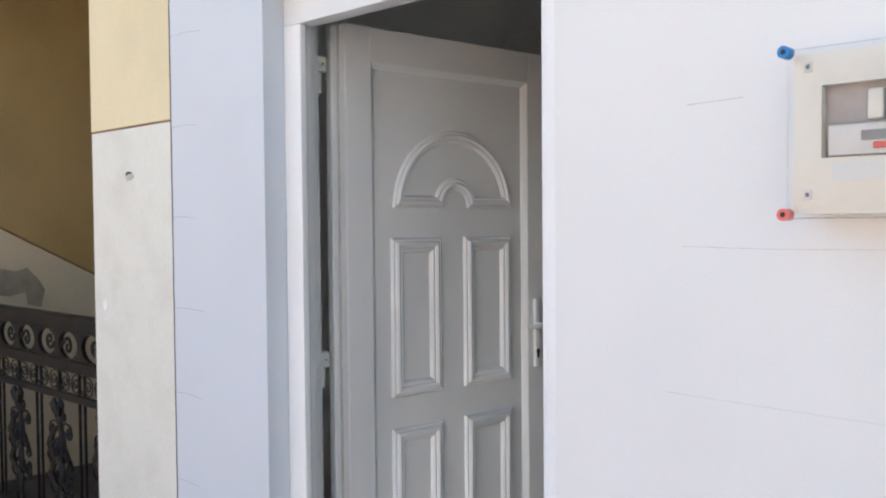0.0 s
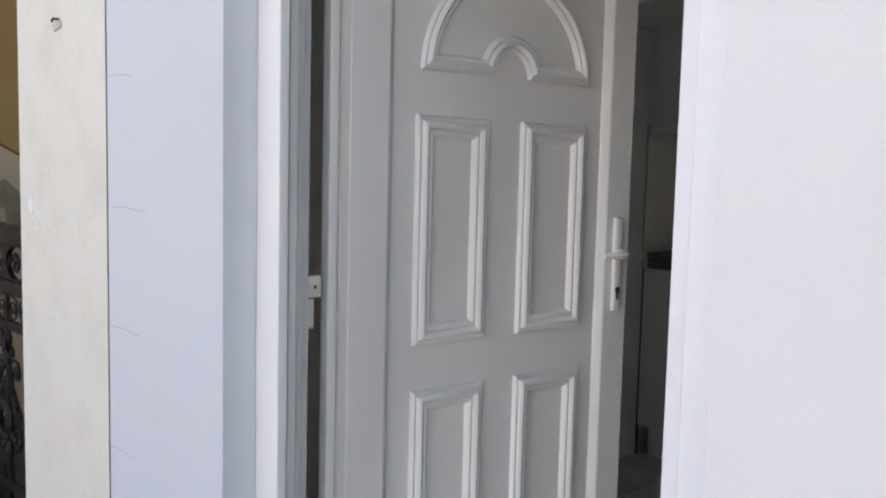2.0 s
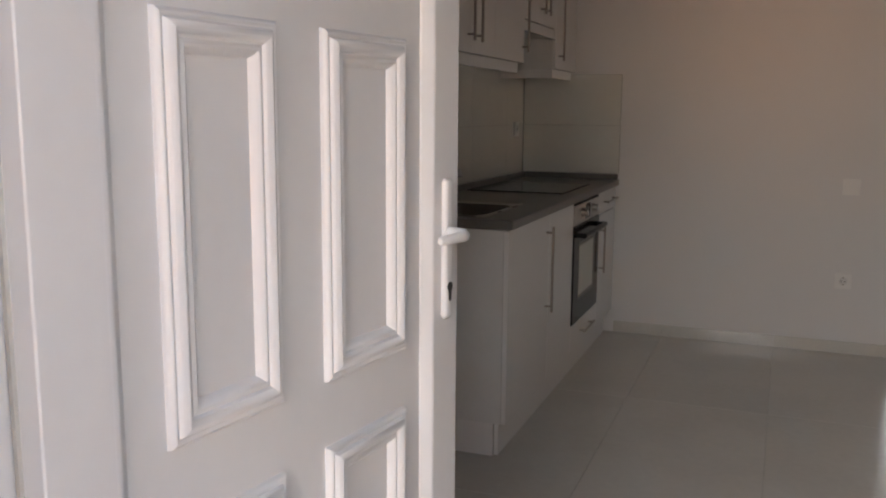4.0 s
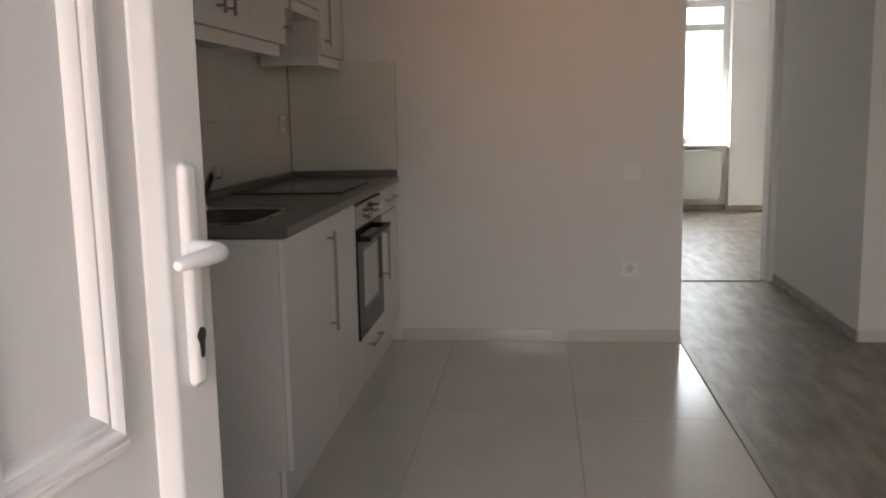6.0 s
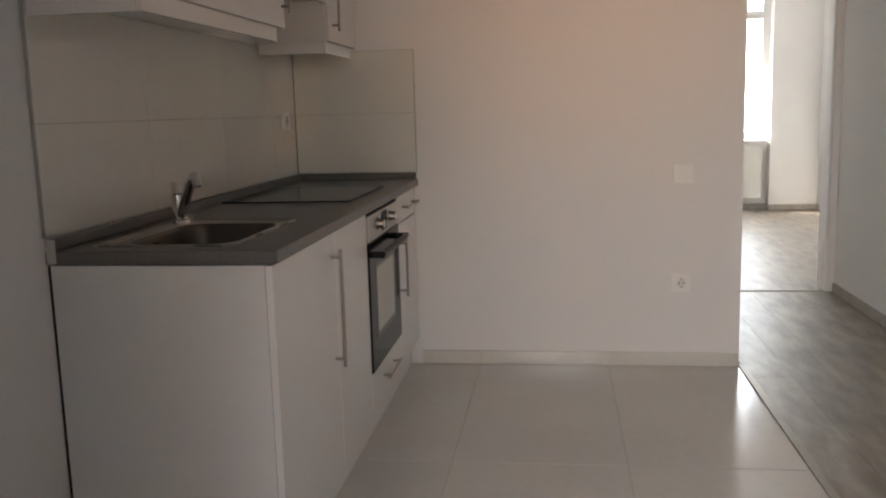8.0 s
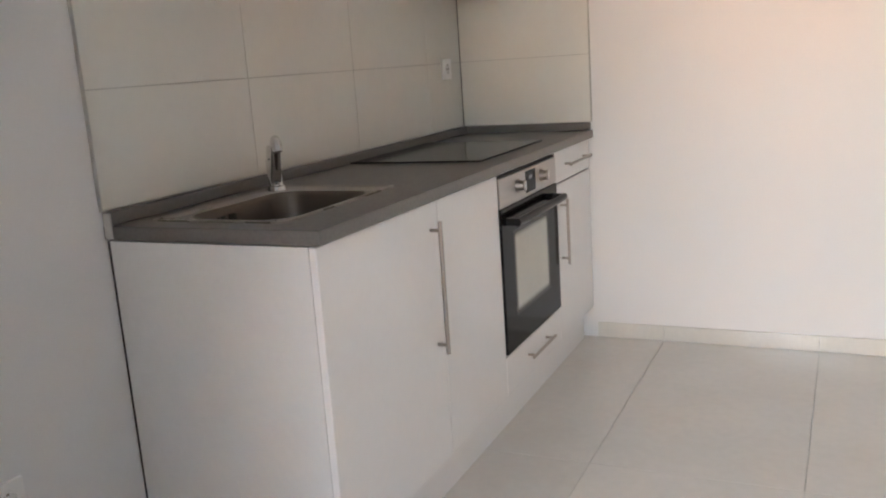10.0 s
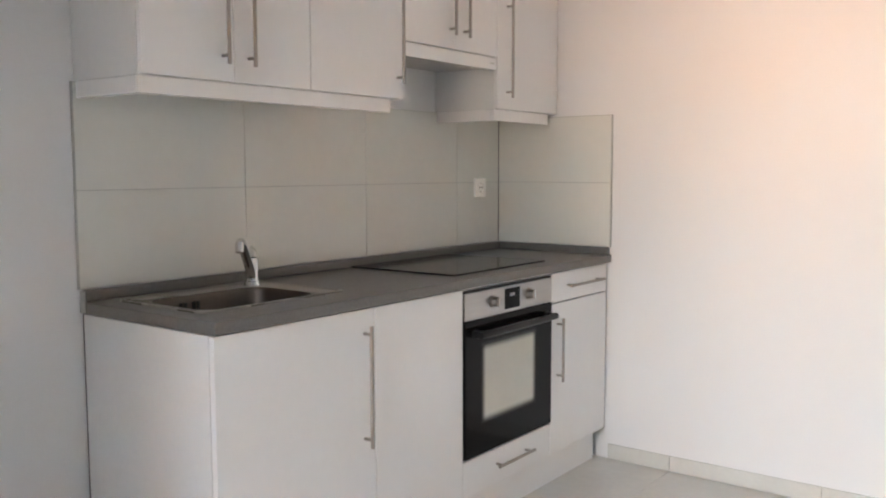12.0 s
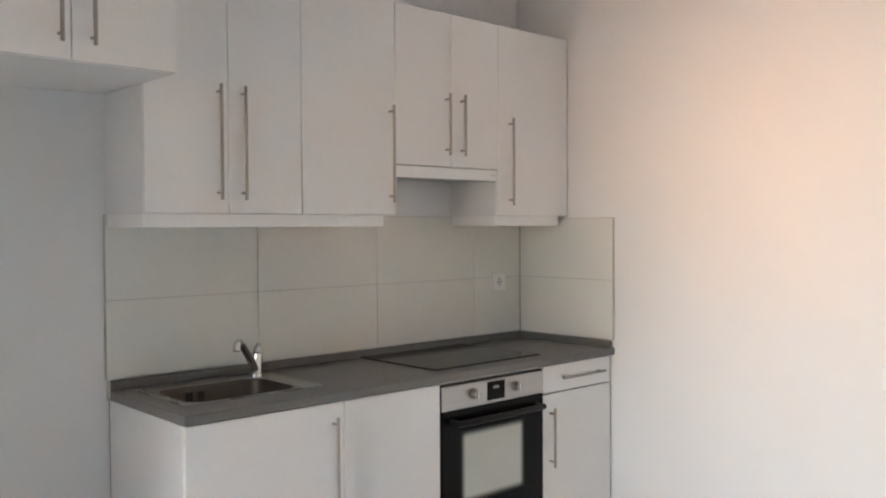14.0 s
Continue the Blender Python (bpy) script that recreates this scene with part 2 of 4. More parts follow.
M_PENCIL = material("grey_scratch", (0.54, 0.54, 0.56), 0.9, var=0.3, scale=30, bump=0)


def glass(name, tint=(0.95, 0.97, 0.96), rough=0.02, ior=1.45):
    m = bpy.data.materials.new(name)
    m.use_nodes = True
    b = m.node_tree.nodes["Principled BSDF"]
    b.inputs["Base Color"].default_value = (*tint, 1)
    b.inputs["Transmission Weight"].default_value = 1.0
    b.inputs["Roughness"].default_value, b.inputs["IOR"].default_value = rough, ior
    return m


M_GLASS = glass("window_glass")
M_CLEAR = glass("clear_meter_plastic", (0.99, 0.98, 0.96), 0.06, 1.16)


def reflection_window(name, y0, y1, z0, z1, fade):
    """Pale oven glass darkened from the border inwards: a soft reflection painted as colour."""
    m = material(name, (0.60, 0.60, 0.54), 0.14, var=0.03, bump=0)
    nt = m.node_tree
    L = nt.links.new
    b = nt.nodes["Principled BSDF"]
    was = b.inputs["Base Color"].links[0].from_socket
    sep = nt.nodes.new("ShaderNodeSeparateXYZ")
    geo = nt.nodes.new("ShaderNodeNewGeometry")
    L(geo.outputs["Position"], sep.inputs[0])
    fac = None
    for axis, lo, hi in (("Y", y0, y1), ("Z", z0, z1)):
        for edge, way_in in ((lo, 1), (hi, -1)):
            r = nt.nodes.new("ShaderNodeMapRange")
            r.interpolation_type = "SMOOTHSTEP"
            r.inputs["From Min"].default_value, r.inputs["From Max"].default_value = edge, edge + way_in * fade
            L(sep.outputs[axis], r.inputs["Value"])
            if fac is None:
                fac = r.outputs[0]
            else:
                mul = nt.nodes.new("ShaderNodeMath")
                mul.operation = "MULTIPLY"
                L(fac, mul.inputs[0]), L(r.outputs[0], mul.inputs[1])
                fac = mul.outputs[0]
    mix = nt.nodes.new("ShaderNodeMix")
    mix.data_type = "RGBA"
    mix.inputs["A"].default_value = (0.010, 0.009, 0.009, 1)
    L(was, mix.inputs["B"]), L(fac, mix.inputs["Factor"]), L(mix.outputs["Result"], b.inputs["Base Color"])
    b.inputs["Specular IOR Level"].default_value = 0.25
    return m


M_OVENWIN = reflection_window("oven_window_reflection", 5.466, 5.838, 0.390, 0.680, 0.032)

# ---- plan ----
FY0, FY1 = 1.60, 1.78            # street face and room face of the front wall
DX0, DX1 = -1.981, -1.038         # door opening in it
DTOP = 2.10
KX = -2.82                       # kitchen wall
NY = 6.463                       # end wall of the kitchen
EX = -0.700                      # its free end
RX = 1.20                        # wall opposite the kitchen
PY = 6.50                        # wall beside the passage
CX = 0.235                       # passage side of that wall
TY = 8.20                        # wall with the doorway to the far room
HY = 12.80                       # window wall of the far room
CEIL = 2.95


def wall(name, label, *boxes, mat=None):
    bm = bmesh.new()
    for b in boxes:
        add_box(bm, *b)
    return single(name, bm, mat or M_WALL, label, "wall", kind="structure")


# ---- outdoors ----
single("ground", box(-60, 60, -60, 60, -0.9, -0.72), M_STONE, "wide flat ground beyond the courtyard", "ground", kind="structure")
# unseen terracotta ground, added to bounce warm light through the door
single("courtyard_pavement", box(-16, 4.0, -9.0, -3.4, -0.72, -0.13), M_COURT, "unseen terracotta ground added to bounce warm light indoors", "pavement", kind="structure")
# grey near the front so that less warm bounce reaches it
single("pavement", box(-16, 4.0, -3.4, FY0, -0.72, -0.128), M_APRON, "grey concrete path along the house front", "pavement", kind="structure")
# unseen wall, added for its warm bounce into the kitchen
wall("wall_courtyard_far", "unseen low peach wall added to bounce warm light indoors", (-16, 4.0, -9.3, -9.0, -0.72, 2.2), mat=M_OPPOSITE)
# unseen wing, added to block sky and bounce light onto the door leaf
wall("wall_courtyard_side", "unseen grey wing added to shape light on the door", (4.0, 4.4, -12.0, FY0, -0.72, 5.8), mat=M_WING)
# carried up to 10 m, out of view, to shade the ground in front
wall_front = wall("wall_front", "smooth white rendered house front with an entrance opening",
                  (DX1, 4.4, FY0, FY1, -0.72, 10.0), (DX0, DX1, FY0, FY1, DTOP, 10.0), (DX0, DX1, FY0, FY1, -0.72, -0.02), mat=M_FACADE)
front_panel = single("wall_front_panel", box(-2.4485, DX0, FY0, FY1, -0.72, 10.0), M_PANEL, "wall panel beside the door, bluer and darker than the front", "wall", kind="structure")
col = thing("wall_pillar", (-2.715, FY0, -0.13), "cream painted wall pillar with a joint and chipped paint", "pillar", kind="structure")
part("lower_block", box(-2.974, -2.454, FY0 + 0.002, FY1, -0.72, 1.781, bevel=0.003), M_CREAM, col)
part("upper_block", box(-2.978, -2.454, FY0 + 0.002, FY1, 1.787, 10.0, bevel=0.003), M_CREAM_TOP, col, "yellower cream upper block")
part("joint", box(-2.972, -2.454, FY0 + 0.006, FY1 - 0.002, 1.776, 1.792), M_BROWN, col, "brown joint line")


part("seam", box(-2.4535, -2.4495, FY0 - 0.0008, FY0 + 0.02, -0.125, 9.9), M_DARK, col, "dark seam against the wall panel")


def add_blot(bm, x, z, r, y, seed, sx=1.0):
    rnd = random.Random(seed)
    a = [bm.verts.new((x + sx * r * (0.6 + 0.5 * rnd.random()) * math.cos(2 * math.pi * i / 14), y, z + r * (0.6 + 0.6 * rnd.random()) * math.sin(2 * math.pi * i / 14))) for i in range(14)]
    b = [bm.verts.new((v.co.x, y + 0.004, v.co.z)) for v in a]
    bm.faces.new(a)
    for i in range(14):
        bm.faces.new((a[i], b[i], b[(i + 1) % 14], a[(i + 1) % 14]))


bm = bmesh.new()
add_blot(bm, -2.890, 1.196, 0.022, FY0 - 0.0015, 3, 0.8)
add_blot(bm, -2.888, 1.152, 0.006, FY0 - 0.0015, 4)
part("chip", bm, M_TRIM, col, "chip of white filler")
bm = bmesh.new()
add_blot(bm, -2.715, 1.622, 0.013, FY0 - 0.0012, 5, 2.2)
part("rust_stain", bm, M_GROUT, col, "grey stain round a nail")
part("nail", tube([(-2.705, FY0 + 0.01, 1.637), (-2.705, FY0 - 0.012, 1.636), (-2.7045, FY0 - 0.015, 1.628)], 0.003, 6), M_IRON, col, "bent iron nail")


def scratch(pts, r, name="scratch", owner=wall_front):
    part(name, tube([(x, FY0 + 0.0005, z) for x, z in pts], r, 5, flat=0.6), M_PENCIL if owner is wall_front else M_LINE, owner, "thin grey pencil line")


for k, z in enumerate((2.032, 1.760, 1.489, 1.214, 0.957, 0.69)):
    x1 = -2.28 - 0.025 * (k % 3)
    scratch([(-2.449, z), ((-2.449 + x1) / 2, z + 0.003), (x1, z - 0.004 + 0.002 * (k % 2))], 0.0012, owner=front_panel)
scratch([(-0.77, 1.421), (-0.6, 1.418), (-0.4, 1.420), (0.1, 1.416)], 0.0011)
scratch([(-0.80, 1.163), (-0.62, 1.160), (-0.4, 1.157), (0.1, 1.157)], 0.0010)
scratch([(-0.76, 1.665), (-0.66, 1.668)], 0.0012)

# meter cabinet on the front wall
MX0, MX1, MZ0, MZ1, MY = -0.550, -0.29, 1.467, 1.715, 1.50
meter = thing("electricity_meter_box", (-0.42, FY0, MZ0), "pale plastic electricity meter box with a clear cover", "meter box")
part("casing", box(MX0 + 0.006, MX1 - 0.006, MY + 0.035, FY0 + 0.002, MZ0 + 0.006, MZ1 - 0.006, bevel=0.006), M_METERBOX, meter)
bm = bmesh.new()
wx0, wx1, wz0, wz1 = -0.504, -0.33, 1.555, 1.660
for b in ((MX0 + 0.007, wx0, MZ0 + 0.007, MZ1 - 0.007), (wx1, MX1 - 0.007, MZ0 + 0.007, MZ1 - 0.007), (wx0, wx1, MZ0 + 0.007, wz0), (wx0, wx1, wz1, MZ1 - 0.007)):
    add_box(bm, b[0], b[1], MY + 0.012, MY + 0.034, b[2], b[3])
part("front_plate", bm, M_METERBOX, meter)
part("window_recess", box(wx0, wx1, MY + 0.03, MY + 0.034, wz0, wz1), M_RECESS, meter, "grey recess behind the window")
dial = part("meter_unit", box(wx0 + 0.008, wx1 - 0.004, MY + 0.014, MY + 0.03, wz0 + 0.002, wz0 + 0.047, bevel=0.003), M_UNIT, meter, "pale grey meter unit")
part("display", box(wx0 + 0.055, wx0 + 0.1, MY + 0.0115, MY + 0.0145, wz0 + 0.022, wz0 + 0.036), M_METERIN, dial)
part("button", box(wx0 + 0.07, wx0 + 0.092, MY + 0.010, MY + 0.0145, wz0 + 0.01, wz0 + 0.019, bevel=0.002), M_RED, dial, "red button")
part("terminal", box(wx0 + 0.06, wx0 + 0.082, MY + 0.018, MY + 0.03, wz0 + 0.052, wz1 - 0.01, bevel=0.003), M_METERBOX, meter)
part("lever", box(wx0 + 0.098, wx0 + 0.104, MY + 0.004, MY + 0.03, wz0 - 0.012, wz1 - 0.004, bevel=0.002), M_DARK, meter, "dark upright lever")
part("label_plate", box(wx0 + 0.015, wx1, MY + 0.0105, MY + 0.0125, wz0 - 0.035, wz0 - 0.008), M_METERLABEL, meter, "white label with grey print")
for k in range(2):
    zc = MZ0 + 0.035 + k * 0.187
    clip = part("clip", box(MX0 + 0.021, MX0 + 0.033, MY + 0.0085, MY + 0.0125, zc - 0.008, zc + 0.008, bevel=0.0015), M_METERLABEL, meter, "small white clip")
    part("clip_hole", box(MX0 + 0.025, MX0 + 0.030, MY + 0.0078, MY + 0.0088, zc - 0.003, zc + 0.003), M_METERIN, clip)
cover = part("clear_cover", box(MX0, MX1, MY, MY + 0.006, MZ0, MZ1, bevel=0.003), M_CLEAR, meter, "clear plastic cover")
cover.visible_shadow = False
for nm, z, m in (("blue_cap", MZ1 - 0.004, M_BLUE), ("red_cap", MZ0 + 0.006, M_RED)):
    for x in (MX0, MX1):
        bm = add_disc(bmesh.new(), (x, MY - 0.004, z), (0, 1, 0), 0.0092, 0.022, 16)
        cap = part(nm, bm, m, meter, nm.split("_")[0] + " sealing cap")
        part("cap_hole", add_disc(bmesh.new(), (x, MY - 0.0152, z), (0, 1, 0), 0.004, 0.001, 10), M_DARK, cap)

# ---- stair hall beside the house ----
HX = -5.75
wall("floor_hall", "worn stone floor of the stair hall", (HX - 0.3, KX - 0.11, FY0 - 0.6, 5.0, -0.72, -0.125), mat=M_STONE)
hall = thing("wall_hall_side", (HX, 2.5, -0.12), "ochre stair hall wall over a paler dado", "wall", kind="structure")


def dado_z(y):
    return 1.235 - 0.533 * (y - 2.76)


bm = bmesh.new()
lo = [bm.verts.new(p) for p in ((HX, -1.0, -0.13), (HX, 5.0, -0.13), (HX, 5.0, max(-0.1, dado_z(5.0))), (HX, -1.0, dado_z(-1.0)))]
bk = [bm.verts.new((HX - 0.25, v.co.y, v.co.z)) for v in lo]
bm.faces.new(lo), bm.faces.new(bk[::-1])
for i in range(4):
    bm.faces.new((lo[i], bk[i], bk[(i + 1) % 4], lo[(i + 1) % 4]))
part("dado", bm, M_DADO, hall, "pale cream dado")
bm = bmesh.new()
lo = [bm.verts.new(p) for p in ((HX, -1.0, dado_z(-1.0)), (HX, 5.0, dado_z(5.0)), (HX, 5.0, 3.4), (HX, -1.0, 3.4))]
bk = [bm.verts.new((HX - 0.25, v.co.y, v.co.z)) for v in lo]
bm.faces.new(lo), bm.faces.new(bk[::-1])
for i in range(4):
    bm.faces.new((lo[i], bk[i], bk[(i + 1) % 4], lo[(i + 1) % 4]))
part("upper_wall", bm, M_OCHRE, hall, "ochre paint")
part("paint_line", tube([(HX + 0.002, y, dado_z(y)) for y in (-1.0, 1.0, 2.5, 5.0)], 0.007, 6), M_BROWN, hall, "brown painted line")
bm = bmesh.new()
shape = [(2.19, 1.12), (2.22, 1.17), (2.30, 1.215), (2.42, 1.185), (2.49, 1.205), (2.56, 1.13), (2.60, 1.06), (2.575, 0.95), (2.49, 0.97), (2.48, 1.05), (2.38, 1.03), (2.25, 1.05)]
a = [bm.verts.new((HX + 0.004, y, z)) for y, z in shape]
b = [bm.verts.new((HX - 0.002, y, z)) for y, z in shape]
bm.faces.new(a)
for i in range(len(a)):
    bm.faces.new((a[i], b[i], b[(i + 1) % len(a)], a[(i + 1) % len(a)]))
part("plaster_patch", bm, M_PATCH, hall, "grey bare plaster patch")
wall("wall_hall_end", "ochre end wall of the stair hall", (HX - 0.25, KX - 0.11, 5.0, 5.2, -0.7, 3.4), mat=M_OCHRE)
wall("ceiling_hall", "ceiling over the stair hall", (HX - 0.25, KX - 0.11, FY0, 5.2, 3.2, 3.4), mat=M_OCHRE)
# the unseen upper front lengthens the shade on the ground
wall("wall_hall_front", "house front over the hall entrance", (HX - 6.0, HX, FY0, FY1, -0.72, 10.0), (HX, -2.979, FY0, FY1, 2.9, 10.0), mat=M_FACADE)

# wrought iron railing
RY = 1.86
rail = thing("iron_railing", (-4.3, RY, -0.125), "black wrought iron railing with scrollwork on the hall floor", "railing")
RX0, RX1 = HX + 0.02, -3.0
UNIT = 0.43                       # one ornament to the next
part("handrail", box(RX0, RX1, RY - 0.03, RY + 0.03, 1.018, 1.088, bevel=0.012), M_IRON, rail)
for nm, z0, z1 in (("upper_bar", 0.842, 0.894), ("middle_bar", 0.716, 0.748), ("lower_bar", 0.135, 0.165)):
    part(nm, box(RX0, RX1, RY - 0.014, RY + 0.014, z0, z1, bevel=0.005), M_IRON, rail)
part("foot_plate", box(RX0, RX1, RY - 0.06, RY + 0.06, -0.126, 0.035, bevel=0.015), M_IRON, rail, "heavy moulded iron foot")


def spiral(cx, cz, r, turns, start, hand, n=26, sx=1.0):
    out = []
    for i in range(n):
        k = i / (n - 1)
        a = start + hand * turns * 2 * math.pi * k
        rr = r * (1 - 0.85 * k)
        out.append((cx + sx * rr * math.cos(a), RY, cz + rr * math.sin(a)))
    return out


def leaf_tube(bm, path, fat):
    n = len(path)
    add_tube(bm, path, [0.004 + fat * math.sin(math.pi * (k + 0.4) / n) for k in range(n)], 6, flat=0.8)


def scroll_panel(flip):
    """A cast field of the top band: an oval opening with a thick volute curling into it."""
    bm = bmesh.new()
    hw, z0, z1, n = UNIT / 4, 0.896, 1.019, 36
    cz = (z0 + z1) / 2
    front_o, front_i, back_o, back_i = [], [], [], []
    for i in range(n):
        a = 2 * math.pi * i / n
        c, q = math.cos(a), math.sin(a)
        k = min(hw / max(abs(c), 1e-6), (z1 - cz) / max(abs(q), 1e-6))
        for lst, y, px, pz in ((front_o, -0.009, c * k, q * k), (back_o, 0.009, c * k, q * k), (front_i, -0.009, 0.088 * c, 0.0585 * q), (back_i, 0.009, 0.088 * c, 0.0585 * q)):
            lst.append(bm.verts.new((px, RY + y, cz + pz)))
    for i in range(n):
        j = (i + 1) % n
        bm.faces.new((front_o[i], front_o[j], front_i[j], front_i[i]))
        bm.faces.new((back_o[i], back_i[i], back_i[j], back_o[j]))
        bm.faces.new((front_i[i], front_i[j], back_i[j], back_i[i]))
    d = -1 if flip else 1
    p = [(d * 0.088, RY, cz + d * 0.02), (d * 0.060, RY, cz - d * 0.018)] + [(x, y, z) for x, y, z in spiral(d * 0.018, cz + d * 0.008, 0.040, 1.2, math.radians(-20 if not flip else 160), -1, 18)]
    add_tube(bm, p, [0.0095 - 0.0025 * k / (len(p) - 1) for k in range(len(p))], 7, flat=0.7)
    return mesh_of("scroll_panel", bm, M_IRON)


def small_scrolls():
    bm = bmesh.new()
    for s in (-1, 1):
        add_tube(bm, spiral(s * 0.050, 0.790, 0.044, 1.9, math.radians(90), s, 34), 0.0032, 5)
        add_tube(bm, [(s * 0.104, RY, 0.830), (s * 0.085, RY, 0.836), (s * 0.065, RY, 0.837), (s * 0.050, RY, 0.834)], 0.0034, 5)
        add_tube(bm, spiral(s * 0.088, 0.762, 0.018, 1.3, math.radians(200 if s > 0 else -20), -s, 14), 0.0034, 5)
    return mesh_of("small_scroll", bm, M_IRON)


def vine(rnd):
    """Calyx, stacked curling leaves and side volutes round an upright."""
    bm = bmesh.new()
    for s in (-1, 1):
        leaf_tube(bm, [(0.0, RY, 0.64), (s * 0.022, RY - 0.01, 0.66), (s * 0.036, RY - 0.014, 0.69), (s * 0.030, RY - 0.012, 0.712)], 0.016)
        add_tube(bm, spiral(s * 0.032, 0.632, 0.02, 1.1, math.radians(90), -s, 12), 0.006, 6)
        leaf_tube(bm, [(s * 0.004, RY, 0.60), (s * 0.045, RY - 0.012, 0.565), (s * 0.066, RY - 0.02, 0.51), (s * 0.050, RY - 0.012, 0.455), (s * 0.012, RY, 0.435)], 0.014)
        leaf_tube(bm, [(s * 0.004, RY, 0.46), (s * 0.038, RY - 0.014, 0.43), (s * 0.056, RY - 0.022, 0.38), (s * 0.040, RY - 0.012, 0.33), (s * 0.010, RY, 0.31)], 0.013)
        leaf_tube(bm, [(s * 0.006, RY - 0.01, 0.54), (s * 0.024, RY - 0.025, 0.51), (s * 0.020, RY - 0.02, 0.47)], 0.014)
        leaf_tube(bm, [(0.0, RY, 0.33), (s * 0.02, RY - 0.01, 0.29), (s * 0.016, RY - 0.006, 0.25)], 0.012)
        for z in (0.56, 0.42, 0.35):
            add_tube(bm, spiral(s * 0.088, z + 0.02 * rnd.random(), 0.030, 1.3, math.radians(180 if s > 0 else 0), s, 16), 0.0055, 5)
        add_tube(bm, [(s * 0.010, RY, 0.30), (s * 0.050, RY, 0.275), (s * 0.082, RY, 0.29)] + spiral(s * 0.082, 0.322, 0.032, 1.5, math.radians(-90), s, 18), 0.0050, 5)
        add_tube(bm, [(s * 0.012, RY, 0.585), (s * 0.045, RY, 0.612), (s * 0.078, RY, 0.606)] + spiral(s * 0.080, 0.578, 0.028, 1.5, math.radians(90), -s, 18), 0.0048, 5)
        leaf_tube(bm, [(s * 0.05, RY, 0.50), (s * 0.078, RY - 0.012, 0.485), (s * 0.098, RY - 0.010, 0.455), (s * 0.092, RY, 0.425)], 0.011)
        leaf_tube(bm, [(s * 0.03, RY, 0.37), (s * 0.060, RY - 0.014, 0.352), (s * 0.076, RY - 0.010, 0.322)], 0.010)
        leaf_tube(bm, [(0.0, RY, 0.235), (s * 0.026, RY - 0.01, 0.215), (s * 0.030, RY - 0.006, 0.18)], 0.011)
    add_disc(bm, (0, RY, 0.622), (0, 0, 1), 0.022, 0.022, 10, 0.016)
    add_disc(bm, (0, RY, 0.445), (0, 0, 1), 0.024, 0.03, 10, 0.018)
    return mesh_of("vine_ornament", bm, M_IRON)


upright_me = mesh_of("upright", box(-0.0075, 0.0075, RY - 0.0075, RY + 0.0075, 0.03, 0.84, bevel=0.002, seg=1), M_IRON)
thin_me = mesh_of("upright", box(-0.005, 0.005, RY - 0.005, RY + 0.005, 0.03, 0.84), M_IRON)
panel_me = {0: scroll_panel(False), 1: scroll_panel(True)}
small_me = small_scrolls()
vine_rnd = random.Random(11)
vine_me = [vine(vine_rnd) for k in range(3)]


def rail_piece(nm, me, x):
    o = new(nm, me)
    o.parent = rail
    o.matrix_basis = Matrix.Translation((x - rail.location.x, -rail.location.y, -rail.location.z))


for i in range(-2, 5):
    xo = -3.86 - i * UNIT
    for nm, me, dx in (("upright", upright_me, 0.0), ("vine_ornament", vine_me[i % 3], 0.0), ("upright", thin_me, -UNIT / 2 - 0.024), ("upright", thin_me, -UNIT / 2 + 0.024), ("scroll_panel", panel_me[0], -UNIT / 4), ("scroll_panel", panel_me[1], UNIT / 4), ("small_scroll", small_me, -UNIT / 4), ("small_scroll", small_me, UNIT / 4)):
        if RX0 + 0.12 < xo + dx < RX1 - 0.10:
            rail_piece(nm, me, xo + dx)

# ---- entrance door ----
frame_th = thing("door_1", (-1.51, 1.7, 0.0), "white plastic entrance door standing open into the kitchen", "door", kind="structure")
TY0, TY1 = 1.668, 1.775
JL, JR = -1.909, -1.109
bm = bmesh.new()
# whiter than the other frame parts, to imitate sky light on this face
part("jamb_face", box(DX0 + 0.001, JL, TY0, TY0 + 0.0215, -0.02, 2.0, bevel=0.003), M_TRIM, frame_th, "jamb front face, whitened to imitate sky light")
add_box(bm, DX0 + 0.001, JL - 0.012, TY0 + 0.022, TY0 + 0.050, -0.02, 2.0, bevel=0.003)
add_box(bm, DX0 + 0.001, JL - 0.030, TY0 + 0.050, TY0 + 0.076, -0.02, 2.01, bevel=0.003)
add_box(bm, DX0 + 0.001, JL - 0.055, TY0 + 0.076, TY1, -0.02, 2.04, bevel=0.002)
hj = part("hinge_jamb", bm, M_PVC, frame_th)
for x, y in ((JL - 0.011, TY0 + 0.024), (JL - 0.029, TY0 + 0.052)):
    part("seal", box(x - 0.002, x + 0.0025, y, y + 0.004, -0.018, 1.998), M_GROUT, hj, "thin grey seal")
bm = bmesh.new()
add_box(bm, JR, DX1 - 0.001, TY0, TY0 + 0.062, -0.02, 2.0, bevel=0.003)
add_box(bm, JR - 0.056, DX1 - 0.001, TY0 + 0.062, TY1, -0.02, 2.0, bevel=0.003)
# whitened as well, in place of brighter sky light
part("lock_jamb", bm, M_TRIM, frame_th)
bm = bmesh.new()
add_box(bm, DX0 + 0.001, DX1 - 0.001, TY0, TY0 + 0.056, 2.0, DTOP - 0.001, bevel=0.003)
add_box(bm, DX0 + 0.001, DX1 - 0.001, TY0 + 0.056, TY1, 2.042, DTOP - 0.001, bevel=0.002)
part("head", bm, M_PVC, frame_th)
part("threshold", box(JL, JR - 0.056, TY0, TY1, -0.019, 0.018, bevel=0.004), M_STRIP, frame_th, "metal threshold")

